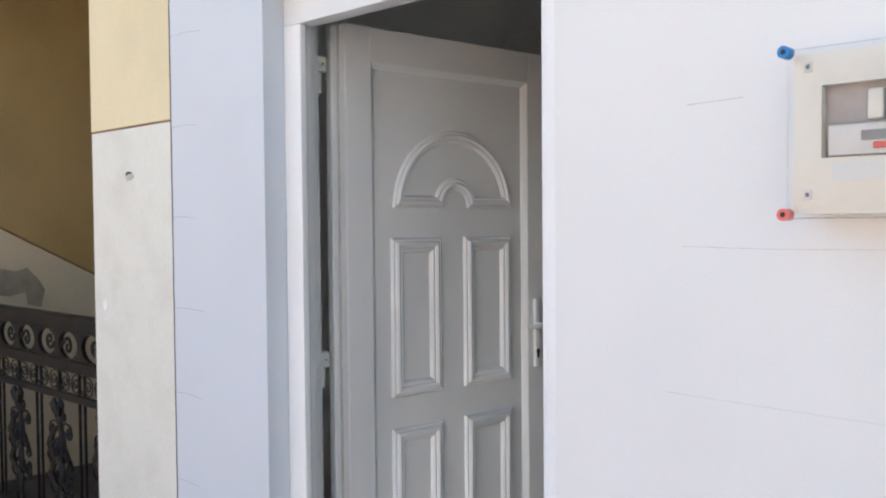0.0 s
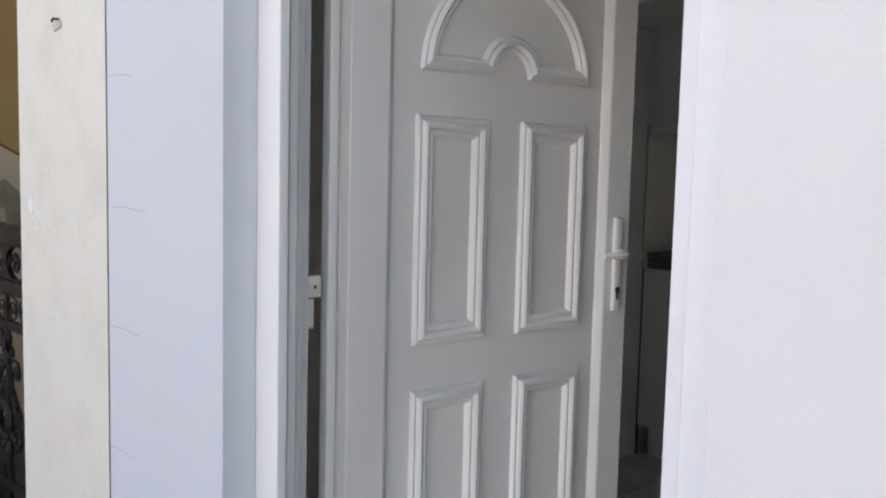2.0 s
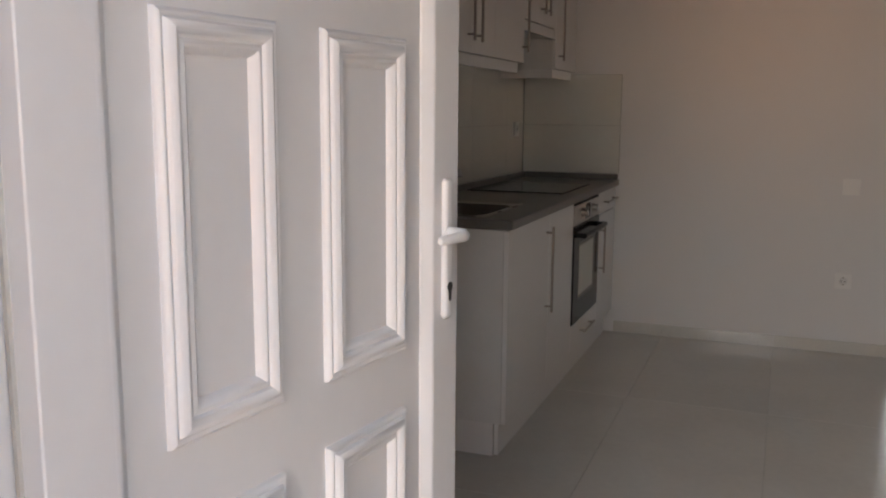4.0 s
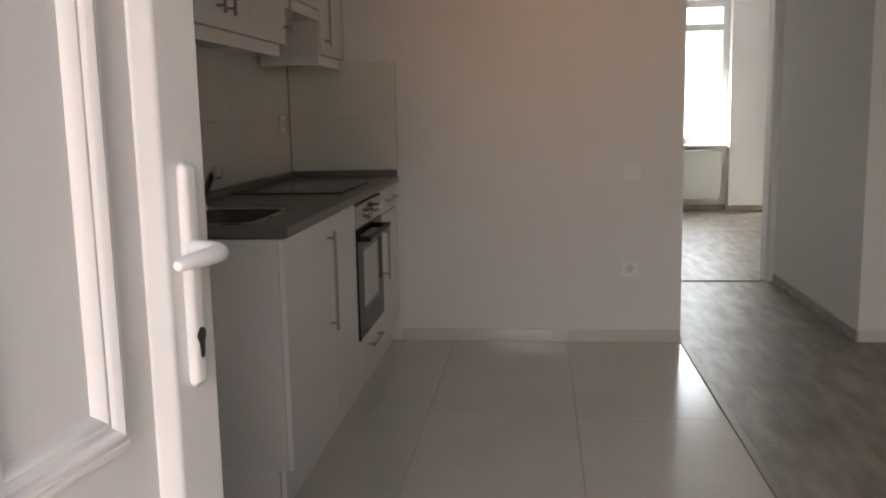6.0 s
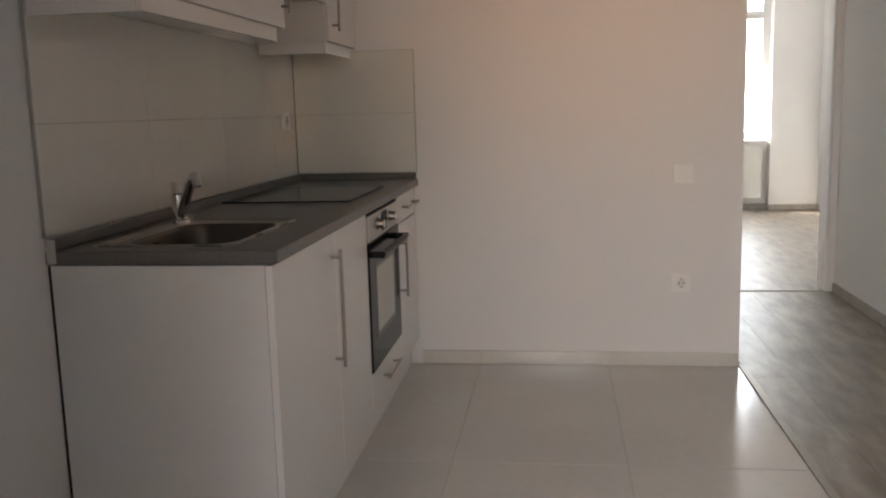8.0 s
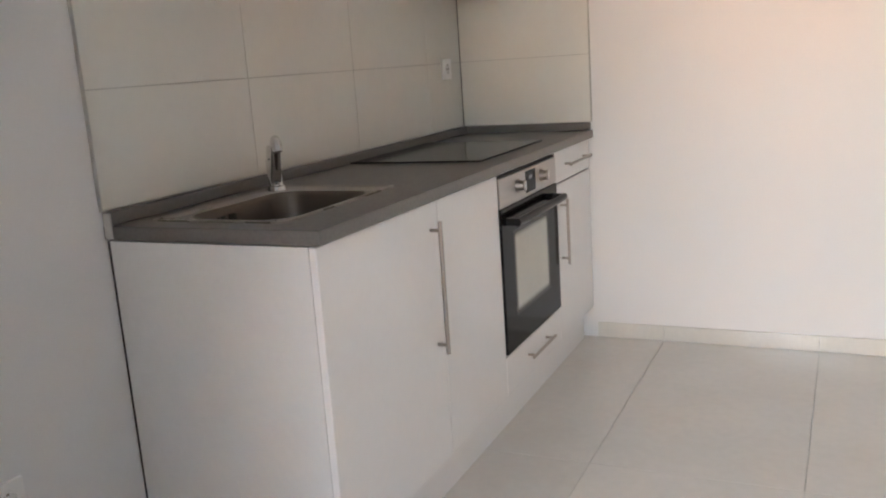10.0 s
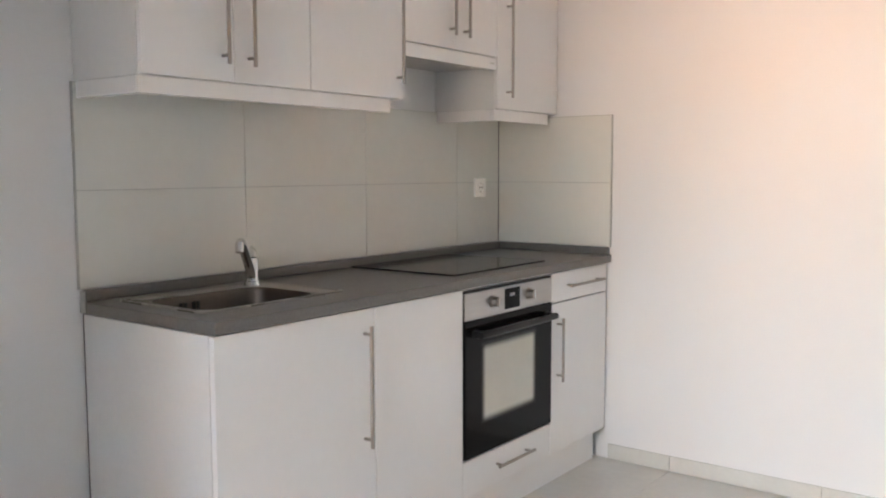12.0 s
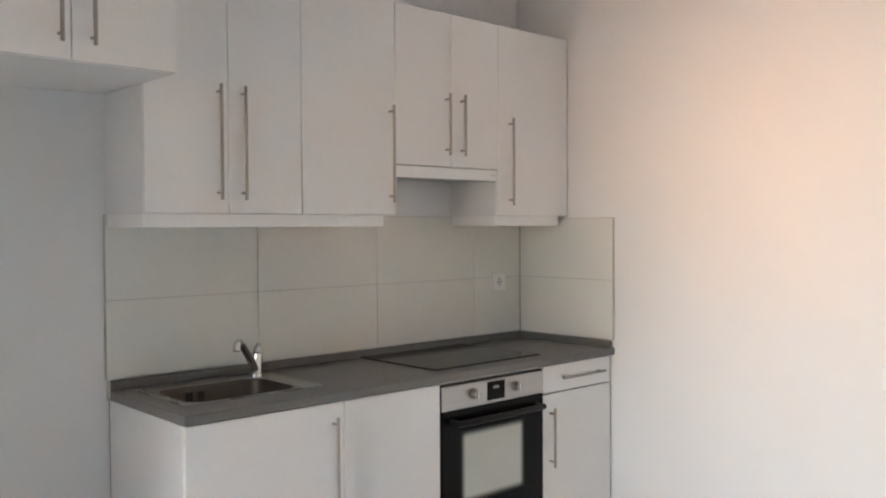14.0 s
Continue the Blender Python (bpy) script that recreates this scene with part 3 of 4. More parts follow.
# door leaf, in its own axes: u along from the hinges, v thickness towards the room corner, z up
ANG = math.degrees(math.atan2(0.485, 0.067))
leaf = thing("door_leaf", (-1.9243, 1.853, 0.0), "white plastic panelled door leaf standing open", "door", turn=ANG)
LW, LT, LZ0, LZ1 = 0.791, 0.066, 0.022, 2.032
P0, P1, PZ0, PZ1 = 0.072, 0.712, 0.105, 1.936
REC = 0.016


def stile(name, u0, u1, z0, z1):
    part(name, box(u0, u1, 0.0, LT, z0, z1, bevel=0.003), M_PVC, leaf, local=True)


stile("hinge_stile", -0.013, P0, LZ0, LZ1)
stile("lock_stile", P1, LW, LZ0, LZ1)
stile("top_rail", P0, P1, PZ1, LZ1)
stile("bottom_rail", P0, P1, LZ0, PZ0)
part("edge_lip", box(-0.033, -0.012, 0.042, LT + 0.006, LZ0, LZ1, bevel=0.003), M_PVC, leaf, local=True)
part("seal", box(-0.0175, -0.0125, 0.030, 0.036, LZ0, LZ1), M_GROUT, leaf, "grey rubber seal", local=True)
panel = part("panel", box(P0 - 0.005, P1 + 0.005, REC, LT - REC, PZ0 - 0.005, PZ1 + 0.005), M_PVC, leaf, local=True)
BEAD = [(-0.004, REC), (0.002, REC + 0.001), (0.006, REC - 0.002), (0.019, 0.004), (0.021, 0.0)]
part("panel_bead", add_moulding(bmesh.new(), [(P0, PZ0), (P1, PZ0), (P1, PZ1), (P0, PZ1)], BEAD, (0, REC, 0), Vector((1, 0, 0)), Vector((0, 0, 1)), Vector((0, -1, 0))), M_PVC, leaf, local=True)
PROFILE = [(0, 0), (0.001, 0.006), (0.006, 0.010), (0.011, 0.008), (0.014, 0.013), (0.021, 0.017), (0.028, 0.013), (0.031, 0.009), (0.037, 0.011), (0.043, 0.006), (0.047, 0.0)]
U, V, W = Vector((1, 0, 0)), Vector((0, 0, 1)), Vector((0, -1, 0))


def scaled(k):
    return [(a * k, b) for a, b in PROFILE]


for ua, ub in ((0.150, 0.343), (0.435, 0.640)):
    for za, zb in ((0.945, 1.422), (0.38, 0.850)):
        bm = add_moulding(bmesh.new(), [(ua, za), (ub, za), (ub, zb), (ua, zb)], PROFILE, (0, REC, 0), U, V, W)
        part("panel_moulding", bm, M_PVC, panel, local=True)
cu, ru, cz, rz = 0.401, 0.241, 1.513, 0.240
arc = [(cu + ru * math.cos(math.pi * i / 40), cz + rz * math.sin(math.pi * i / 40)) for i in range(41)]
inner = [(cu - 0.050 * math.cos(math.pi * i / 16), cz + 0.056 * math.sin(math.pi * i / 16)) for i in range(17)]
part("fan_moulding", add_moulding(bmesh.new(), arc + inner, scaled(0.8), (0, REC, 0), U, V, W), M_PVC, panel, local=True)
# lever handle on a long plate
HU, HZ = 0.745, 1.118
bm = box(HU - 0.0145, HU + 0.0145, -0.011, 0.001, 0.975, 1.208, bevel=0.008, seg=3)
plate = part("handle_plate", bm, M_PVC, leaf, "white long handle plate", local=True)
bm = bmesh.new()
hole = [(0.0085 * math.sin(a), 1.029 + 0.0085 * math.cos(a)) for a in [math.radians(d) for d in range(-140, 141, 20)]]
hole += [(0.0045, 1.012), (0.004, 1.0065), (0.0, 1.0045), (-0.004, 1.0065), (-0.0045, 1.012)]
a = [bm.verts.new((HU + x, -0.0114, z)) for x, z in hole]
b = [bm.verts.new((HU + x, -0.0085, z)) for x, z in hole]
bm.faces.new(a)
for i in range(len(a)):
    bm.faces.new((a[i], b[i], b[(i + 1) % len(a)], a[(i + 1) % len(a)]))
part("keyhole", bm, M_DARK, plate, "dark cylinder keyhole", local=True)
bm = bmesh.new()
add_tube(bm, [(HU - 0.002, -0.009, HZ), (HU - 0.002, -0.026, HZ), (HU - 0.004, -0.036, HZ), (HU - 0.010, -0.042, HZ), (HU - 0.022, -0.0440, HZ), (HU - 0.042, -0.043, HZ), (HU - 0.063, -0.041, HZ), (HU - 0.080, -0.039, HZ - 0.001), (HU - 0.084, -0.0387, HZ - 0.0013)], [0.0115, 0.0105, 0.010, 0.0095, 0.0090, 0.0084, 0.0076, 0.0068, 0.0045], 16)
part("lever", bm, M_PVC, plate, "white lever", local=True)
for z in (1.052, 1.888):
    bm = bmesh.new()
    add_box(bm, -2.008, -1.978, TY1 - 0.012, TY1 + 0.024, z - 0.055, z + 0.004, bevel=0.003)
    add_box(bm, -2.004, -1.968, TY1 - 0.004, TY1 + 0.034, z + 0.006, z + 0.05, bevel=0.004)
    add_disc(bm, (-1.99, TY1 + 0.016, z), (0, 0, 1), 0.009, 0.1, 14)
    h = part("hinge", bm, M_PVC_OLD, frame_th, "cream plastic covered hinge")
    part("hinge_screw", add_disc(bmesh.new(), (-1.9675, TY1 + 0.018, z + 0.028), (1, 0, 0), 0.003, 0.002, 8), M_DARK, h)

# ---- kitchen and living room shell ----
wall("wall_kitchen", "white painted kitchen wall", (KX - 0.11, KX, FY1, NY + 0.12, -0.7, CEIL))
wall("wall_north", "white painted end wall of the kitchen", (KX, EX, NY, NY + 0.12, -0.05, CEIL))
wall("wall_passage_left", "white painted passage wall", (EX - 0.12, EX, NY + 0.12, TY, -0.05, CEIL))
wall("wall_passage_right", "white painted passage wall beside the doorway", (CX, CX + 0.12, PY, TY, -0.05, CEIL), (CX + 0.12, RX + 0.12, PY, PY + 0.12, -0.05, CEIL))
wall("wall_living_side", "white painted wall opposite the kitchen", (RX, RX + 0.12, FY1, PY, -0.05, CEIL))
wall("wall_doorway", "wall with a tall doorway to the far room", (-1.6, -0.70, TY, TY + 0.14, -0.05, CEIL), (0.187, 2.2, TY, TY + 0.14, -0.05, CEIL), (-0.70, 0.187, TY, TY + 0.14, 2.6, CEIL))
wall("ceiling", "white ceiling", (KX - 0.11, 2.2, FY1, TY + 0.14, CEIL, CEIL + 0.2), (-2.2, 1.6, TY + 0.14, HY + 0.4, CEIL + 0.25, CEIL + 0.45), (-2.2, 1.6, TY + 0.141, TY + 0.25, CEIL, CEIL + 0.25), mat=M_CEIL)
FX1 = 1.405
wall("wall_far_left", "white wall of the far room", (-2.1, -2.0, TY + 0.14, HY, -0.05, CEIL + 0.25))
wall("wall_far_right", "white wall of the far room", (FX1, FX1 + 0.1, TY + 0.14, HY, -0.05, CEIL + 0.25))
WX0, WX1, WZ0, WZ1 = -0.35, 0.862, 0.81, 2.535
wall("wall_window", "white window wall of the far room", (-2.1, WX0, HY, HY + 0.4, -0.7, CEIL + 0.45), (WX1, FX1 + 0.1, HY, HY + 0.4, -0.7, CEIL + 0.45), (WX0, WX1, HY + 0.12, HY + 0.4, -0.7, WZ0 - 0.03), (WX0, WX1, HY, HY + 0.4, WZ1, CEIL + 0.45))
dj = thing("door_2", (-0.27, TY, 0.0), "open doorway with a pale painted lining", "doorway", kind="structure")
part("lining", box(0.175, 0.1865, TY - 0.012, TY + 0.15, 0.0, 2.6, bevel=0.003), M_TRIM, dj)
part("lining", box(-0.699, -0.64, TY - 0.012, TY + 0.15, 0.0, 2.6, bevel=0.003), M_TRIM, dj)
part("architrave", box(0.1875, CX - 0.001, TY - 0.022, TY - 0.001, 0.0, 2.6, bevel=0.003), M_WALL, dj)
part("lining_head", box(-0.64, 0.175, TY - 0.012, TY + 0.15, 2.55, 2.6, bevel=0.003), M_TRIM, dj)
part("floor_strip", box(-0.64, 0.175, TY - 0.015, TY + 0.015, 0.0, 0.006, bevel=0.002), M_STRIP, dj, "dark floor strip")

# window of the far room
win = thing("window_1", (0.2, HY + 0.12, WZ0), "tall white casement window with bright daylight", "window", kind="structure")
GY = HY + 0.14
for nm, b in (("side_frame", (WX0, WX0 + 0.08, WZ0, WZ1)), ("side_frame", (WX1 - 0.085, WX1, WZ0, WZ1)), ("sill_frame", (WX0 + 0.08, WX1 - 0.085, WZ0, WZ0 + 0.08)), ("head_frame", (WX0 + 0.08, WX1 - 0.085, WZ1 - 0.08, WZ1)), ("transom", (WX0 + 0.08, WX1 - 0.085, 2.175, 2.262)), ("mullion", (0.222, 0.31, WZ0 + 0.08, 2.18))):
    part(nm, box(b[0], b[1], GY, GY + 0.07, b[2], b[3], bevel=0.004), M_PVC, win)
for b in ((WX0 + 0.08, 0.222, WZ0 + 0.08, 2.18), (0.31, WX1 - 0.085, WZ0 + 0.08, 2.18), (WX0 + 0.08, WX1 - 0.085, 2.27, WZ1 - 0.08)):
    g = part("pane", box(b[0], b[1], GY + 0.03, GY + 0.036, b[2], b[3]), M_GLASS, win)
    g.visible_shadow = False
part("window_sill", box(WX0 - 0.02, WX1 - 0.02, HY - 0.05, GY, WZ0 - 0.03, WZ0 - 0.002, bevel=0.006), M_TRIM, win)
rad = thing("radiator", (0.1, HY + 0.02, 0.14), "white panel radiator under the far window", "radiator")
part("front_panel", box(-0.4, 0.76, HY - 0.06, HY - 0.045, 0.14, 0.745, bevel=0.005), M_RAD, rad)
part("back_panel", box(-0.4, 0.76, HY + 0.02, HY + 0.035, 0.14, 0.745, bevel=0.005), M_RAD, rad)
part("top_grille", box(-0.4, 0.76, HY - 0.045, HY + 0.02, 0.73, 0.745), M_RAD, rad)
for x in (-0.25, 0.55):
    part("bracket", box(x, x + 0.04, HY + 0.035, HY + 0.121, 0.25, 0.65), M_RAD, rad)

# floors
GAPX = EX + 0.006
floor_k = single("floor_kitchen", box(KX, GAPX, FY1 - 0.1, NY, -0.05, -0.003), M_GROUT, "pale cream floor tiles with fine grey joints", "floor", kind="structure")
floor_l = single("floor_living", box(GAPX, 2.0, FY1, TY, -0.05, -0.006), M_PLANKJOINT, "grey weathered wood laminate floor", "floor", kind="structure")
floor_f = single("floor_far_room", box(-2.1, FX1, TY, HY + 0.12, -0.05, -0.006), M_PLANKJOINT, "grey wood laminate floor of the far room", "floor", kind="structure")
strip = single("floor_trim", box(GAPX - 0.008, GAPX + 0.022, FY1, NY, -0.003, 0.006, bevel=0.003), M_STRIP, "brown metal strip between tiles and laminate", "floor trim", kind="structure")

# ---- kitchen units ----
Y0 = 4.302
SPLIT1, OV0, OV1, YE = 4.907, 5.366, 5.963, 6.462
BF = -2.235                      # face of the lower doors
UF = -2.497                      # face of the upper doors
TH = 0.018
BZ0, BZ1 = 0.138, 0.882
UZ0, UZ1 = 1.541, 2.403


def bar_handle(parent, x, y, z0, z1, along="z", label="satin steel bar handle"):
    """A bar on two posts, standing off a front that faces +x; along z from z0 to z1, or along y from z0 to z1 at height y."""
    bm = bmesh.new()
    so = 0.030
    if along == "z":
        add_tube(bm, [(x + so, y, z0), (x + so, y, z1)], 0.006, 10)
        for z in (z0 + 0.025, z1 - 0.025):
            add_tube(bm, [(x - 0.001, y, z), (x + so, y, z)], 0.0048, 8)
    else:
        add_tube(bm, [(x + so, z0, y), (x + so, z1, y)], 0.006, 10)
        for t in (z0 + 0.025, z1 - 0.025):
            add_tube(bm, [(x - 0.001, t, y), (x + so, t, y)], 0.0048, 8)
    return part("handle", bm, M_HANDLE, parent, label)


def carcass(th, y0, y1, z0, z1, xf, xb):
    t = 0.016
    part("side_panel", box(xb, xf, y0 + 0.0005, y0 + t, z0, z1), M_EDGE, th)
    part("side_panel", box(xb, xf, y1 - t, y1 - 0.0005, z0, z1), M_EDGE, th)
    part("bottom_panel", box(xb, xf, y0 + t, y1 - t, z0, z0 + t), M_EDGE, th)
    if th.name.startswith("sink"):
        # open top with two rails, so that the bowl hangs free
        part("top_rail", box(xf - 0.06, xf, y0 + t, y1 - t, z1 - t, z1), M_EDGE, th)
        part("top_rail", box(xb, xb + 0.06, y0 + t, y1 - t, z1 - t, z1), M_EDGE, th)
    else:
        part("top_panel", box(xb, xf, y0 + t, y1 - t, z1 - t, z1), M_EDGE, th)
    part("back_panel", box(xb, xb + 0.004, y0 + t, y1 - t, z0 + t, z1 - t), M_EDGE, th)


def front(th, y0, y1, z0, z1, xf, name="door"):
    g = 0.0015
    return part(name, box(xf - TH, xf, y0 + g, y1 - g, z0 + g, z1 - g, bevel=0.0012), M_FRONT, th)


def base_unit(name, y0, y1, label):
    th = thing(name, (BF - 0.3, (y0 + y1) / 2, 0.0), label, "cabinet", group="lower kitchen cabinets")
    carcass(th, y0, y1, BZ0, BZ1, BF - TH - 0.001, KX + 0.009)
    for yy in (y0 + 0.06, y1 - 0.06):
        for xx in (KX + 0.10, BF - 0.14):
            leg = add_disc(bmesh.new(), (xx, yy, 0.068), (0, 0, 1), 0.016, 0.136, 12)
            part("leg", leg, M_DARK, th, "black adjustable leg")
    return th


u = base_unit("sink_cabinet", Y0 + 0.002, SPLIT1, "white glossy sink cabinet under a grey worktop")
d = front(u, Y0 + 0.002, SPLIT1, BZ0, BZ1, BF)
# dark strip painted in for the shade of the open gap
part("gap_shade_strip", box(KX + 0.0005, KX + 0.0085, Y0 + 0.004, Y0 + 0.014, 0.0, BZ1), M_DARK, u, "dark strip imitating shade in the gap at the wall")
bar_handle(d, BF, SPLIT1 - 0.05, 0.462, 0.832)
u = base_unit("base_cabinet", SPLIT1, OV0 - 0.004, "plain white base cabinet with no handle")
front(u, SPLIT1, OV0 - 0.004, BZ0, BZ1, BF)
u = base_unit("oven_housing", OV0 - 0.004, OV1 + 0.002, "white oven housing with a low drawer")
d = front(u, OV0 - 0.004, OV1 + 0.002, BZ0, 0.272, BF, "drawer_front")
bar_handle(d, BF, 0.213, 5.55, 5.80, "y")
u = base_unit("drawer_cabinet", OV1 + 0.002, YE, "white base cabinet with a drawer over a door")
d = front(u, OV1 + 0.002, YE - 0.012, 0.760, BZ1, BF, "drawer_front")
bar_handle(d, BF, 0.822, 6.075, 6.375, "y")
d = front(u, OV1 + 0.002, YE - 0.012, BZ0, 0.757, BF)
bar_handle(d, BF, 6.014, 0.437, 0.697)
single("plinth", box(KX + 0.06, BF - 0.056, Y0 + 0.022, Y0 + 0.038, 0.0, BZ0 - 0.001, bevel=0.001), M_FRONT, "white plinth return under the cabinet end", "plinth")
single("plinth", box(BF - 0.055, BF - 0.039, Y0 + 0.04, YE - 0.045, 0.0, BZ0 - 0.001, bevel=0.001), M_FRONT, "white plinth board under the cabinets", "plinth")

# worktop with upstand, cut out for the bowl
WT0, WT1, WXF = 0.887, 0.920, -2.218
SX0, SX1, SY0, SY1 = -2.735, -2.348, 4.362, 4.900     # sink rim
CX0, CX1, CY0, CY1 = -2.672, -2.368, 4.394, 4.818     # hole
wt = thing("worktop", (-2.5, 5.4, WT0), "speckled grey laminate worktop with a raised back edge", "worktop")
bm = bmesh.new()
outer = [(KX + 0.002, Y0 - 0.004), (WXF - 0.004, Y0 - 0.004), (WXF, Y0), (WXF, YE - 0.001), (KX + 0.002, YE - 0.001)]
hole = [(CX0, CY0), (CX1, CY0), (CX1, CY1), (CX0, CY1)]
levels = []
for k, z in ((0.0, WT0), (0.0, WT1 - 0.003), (0.003, WT1)):
    cxm, cym = (KX + WXF) / 2, (Y0 + YE) / 2
    levels.append([bm.verts.new((x - math.copysign(k, x - cxm), y - math.copysign(k, y - cym), z)) for x, y in outer])
hi = [[bm.verts.new((x, y, z)) for x, y in hole] for z in (WT0, WT1)]
for r0, r1 in zip(levels, levels[1:]):
    for i in range(5):
        bm.faces.new((r0[i], r0[(i + 1) % 5], r1[(i + 1) % 5], r1[i]))
for i in range(4):
    bm.faces.new((hi[0][i], hi[0][(i + 1) % 4], hi[1][(i + 1) % 4], hi[1][i]))
for o, h in ((levels[0], hi[0]), (levels[-1], hi[1])):
    bm.faces.new((o[0], o[1], h[1], h[0]))
    bm.faces.new((o[1], o[2], h[1]))
    bm.faces.new((o[2], o[3], h[2], h[1]))
    bm.faces.new((o[3], o[4], h[3], h[2]))
    bm.faces.new((o[4], o[0], h[0], h[3]))
part("top", bm, M_WORKTOP, wt)
bm = bmesh.new()
add_box(bm, KX + 0.0105, KX + 0.032, Y0 - 0.002, YE - 0.001, WT1, 0.953, bevel=0.005)
add_box(bm, KX + 0.032, WXF - 0.004, YE - 0.032, YE - 0.0105, WT1, 0.953, bevel=0.005)
part("upstand", bm, M_WORKTOP, wt, "grey rounded upstand")
part("end_cap", box(KX + 0.006, KX + 0.03, Y0 - 0.0055, Y0 - 0.003, WT0 + 0.002, 0.95), M_GROUT, wt, "pale plastic end cap")

# sink with drainer, tap
sink = thing("sink", (-2.53, 4.67, WT1), "stainless steel inset sink with a small bowl", "sink")
bm = bmesh.new()


def ring_rect(x0, x1, y0, y1, r, z, n=5):
    pts = []
    for cx, cy, a0 in ((x1 - r, y1 - r, 0), (x0 + r, y1 - r, 90), (x0 + r, y0 + r, 180), (x1 - r, y0 + r, 270)):
        for i in range(n + 1):
            a = math.radians(a0 + 90 * i / n)
            pts.append((cx + r * math.cos(a), cy + r * math.sin(a), z))
    return pts


rings = [ring_rect(SX0, SX1, SY0, SY1, 0.02, WT1), ring_rect(SX0, SX1, SY0, SY1, 0.02, WT1 + 0.004), ring_rect(SX0 + 0.008, SX1 - 0.008, SY0 + 0.008, SY1 - 0.008, 0.018, WT1 + 0.005),
         ring_rect(SX0 + 0.012, SX1 - 0.012, SY0 + 0.012, SY1 - 0.012, 0.016, WT1 + 0.001), ring_rect(CX0 + 0.002, CX1 - 0.002, CY0 + 0.002, CY1 - 0.002, 0.07, WT1 + 0.001),
         ring_rect(CX0 + 0.008, CX1 - 0.008, CY0 + 0.008, CY1 - 0.008, 0.07, WT1 - 0.012), ring_rect(CX0 + 0.02, CX1 - 0.02, CY0 + 0.02, CY1 - 0.02, 0.07, WT1 - 0.14), ring_rect(CX0 + 0.05, CX1 - 0.05, CY0 + 0.05, CY1 - 0.05, 0.06, WT1 - 0.17)]
vr = [[bm.verts.new(p) for p in r] for r in rings[:5]]
for r0, r1 in zip(vr, vr[1:]):
    for i in range(len(r0)):
        bm.faces.new((r0[i], r0[(i + 1) % len(r0)], r1[(i + 1) % len(r0)], r1[i]))
part("rim", bm, M_RIM, sink, "bright steel rim")
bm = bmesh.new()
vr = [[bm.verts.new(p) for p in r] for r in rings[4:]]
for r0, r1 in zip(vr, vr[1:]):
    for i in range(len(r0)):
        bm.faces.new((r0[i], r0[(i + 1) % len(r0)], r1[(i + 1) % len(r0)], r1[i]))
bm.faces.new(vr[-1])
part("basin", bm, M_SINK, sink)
part("drain", add_disc(bmesh.new(), (-2.525, 4.606, WT1 - 0.1685), (0, 0, 1), 0.04, 0.004, 24), M_CHROME, sink)
for k in range(4):
    part("overflow_slot", box(-2.664, -2.6555, 4.520 + 0.016 * k + (0.014 if k > 1 else 0), 4.527 + 0.016 * k + (0.014 if k > 1 else 0), WT1 - 0.052, WT1 - 0.020), M_DARK, sink)
tapx, tapy = -2.690, 4.822
tap = thing("kitchen_tap", (tapx, tapy, WT1), "chrome single lever mixer tap beside the sink", "tap")
part("base", add_disc(bmesh.new(), (tapx, tapy, WT1 + 0.008), (0, 0, 1), 0.026, 0.012, 20, 0.023), M_CHROME, tap)
part("body", tube([(tapx, tapy, WT1 + 0.01), (tapx - 0.010, tapy + 0.010, WT1 + 0.05), (tapx - 0.014, tapy + 0.014, WT1 + 0.086), (tapx - 0.014, tapy + 0.014, WT1 + 0.090)], [0.020, 0.021, 0.021, 0.017], 18), M_CHROME, tap)
sp = tube([(tapx, tapy, WT1 + 0.02), (tapx + 0.018, tapy - 0.022, WT1 + 0.052), (tapx + 0.088, tapy - 0.110, WT1 + 0.142), (tapx + 0.104, tapy - 0.130, WT1 + 0.153), (tapx + 0.119, tapy - 0.147, WT1 + 0.149), (tapx + 0.125, tapy - 0.153, WT1 + 0.126)], [0.014, 0.015, 0.014, 0.014, 0.014, 0.013], 16)
part("spout", sp, M_CHROME, tap)
part("lever", tube([(tapx - 0.014, tapy + 0.014, WT1 + 0.088), (tapx - 0.018, tapy + 0.018, WT1 + 0.104), (tapx - 0.026, tapy + 0.024, WT1 + 0.114), (tapx - 0.042, tapy + 0.036, WT1 + 0.120)], [0.017, 0.016, 0.012, 0.006], 14), M_CHROME, tap)

# hob
hob = thing("hob", (-2.58, 5.72, WT1), "black glass electric hob set into the worktop", "hob")
part("glass_plate", box(-2.785, -2.303, 5.400, 6.018, WT1 + 0.0005, WT1 + 0.006, bevel=0.002), M_HOBGLASS, hob)
bm = bmesh.new()
for b in ((-2.303, -2.2995, 5.397, 6.0215), (-2.7885, -2.785, 5.397, 6.0215)):
    add_box(bm, b[0], b[1], b[2], b[3], WT1 + 0.0005, WT1 + 0.0062)
for b in ((5.3965, 5.400), (6.018, 6.0215)):
    add_box(bm, -2.785, -2.303, b[0], b[1], WT1 + 0.0005, WT1 + 0.0062)
part("rim", bm, M_BLACK, hob, "thin black rim")

# oven
oven = thing("oven", (-2.4, (OV0 + OV1) / 2, 0.276), "built-in steel and black glass electric oven", "oven")
part("cavity_box", box(-2.75, BF - 0.022, OV0 + 0.018, OV1 - 0.018, 0.30, 0.85), M_DARK, oven)
part("surround", box(BF - 0.021, BF - 0.004, OV0 + 0.001, OV1 - 0.001, 0.276, 0.873), M_BLACK, oven)
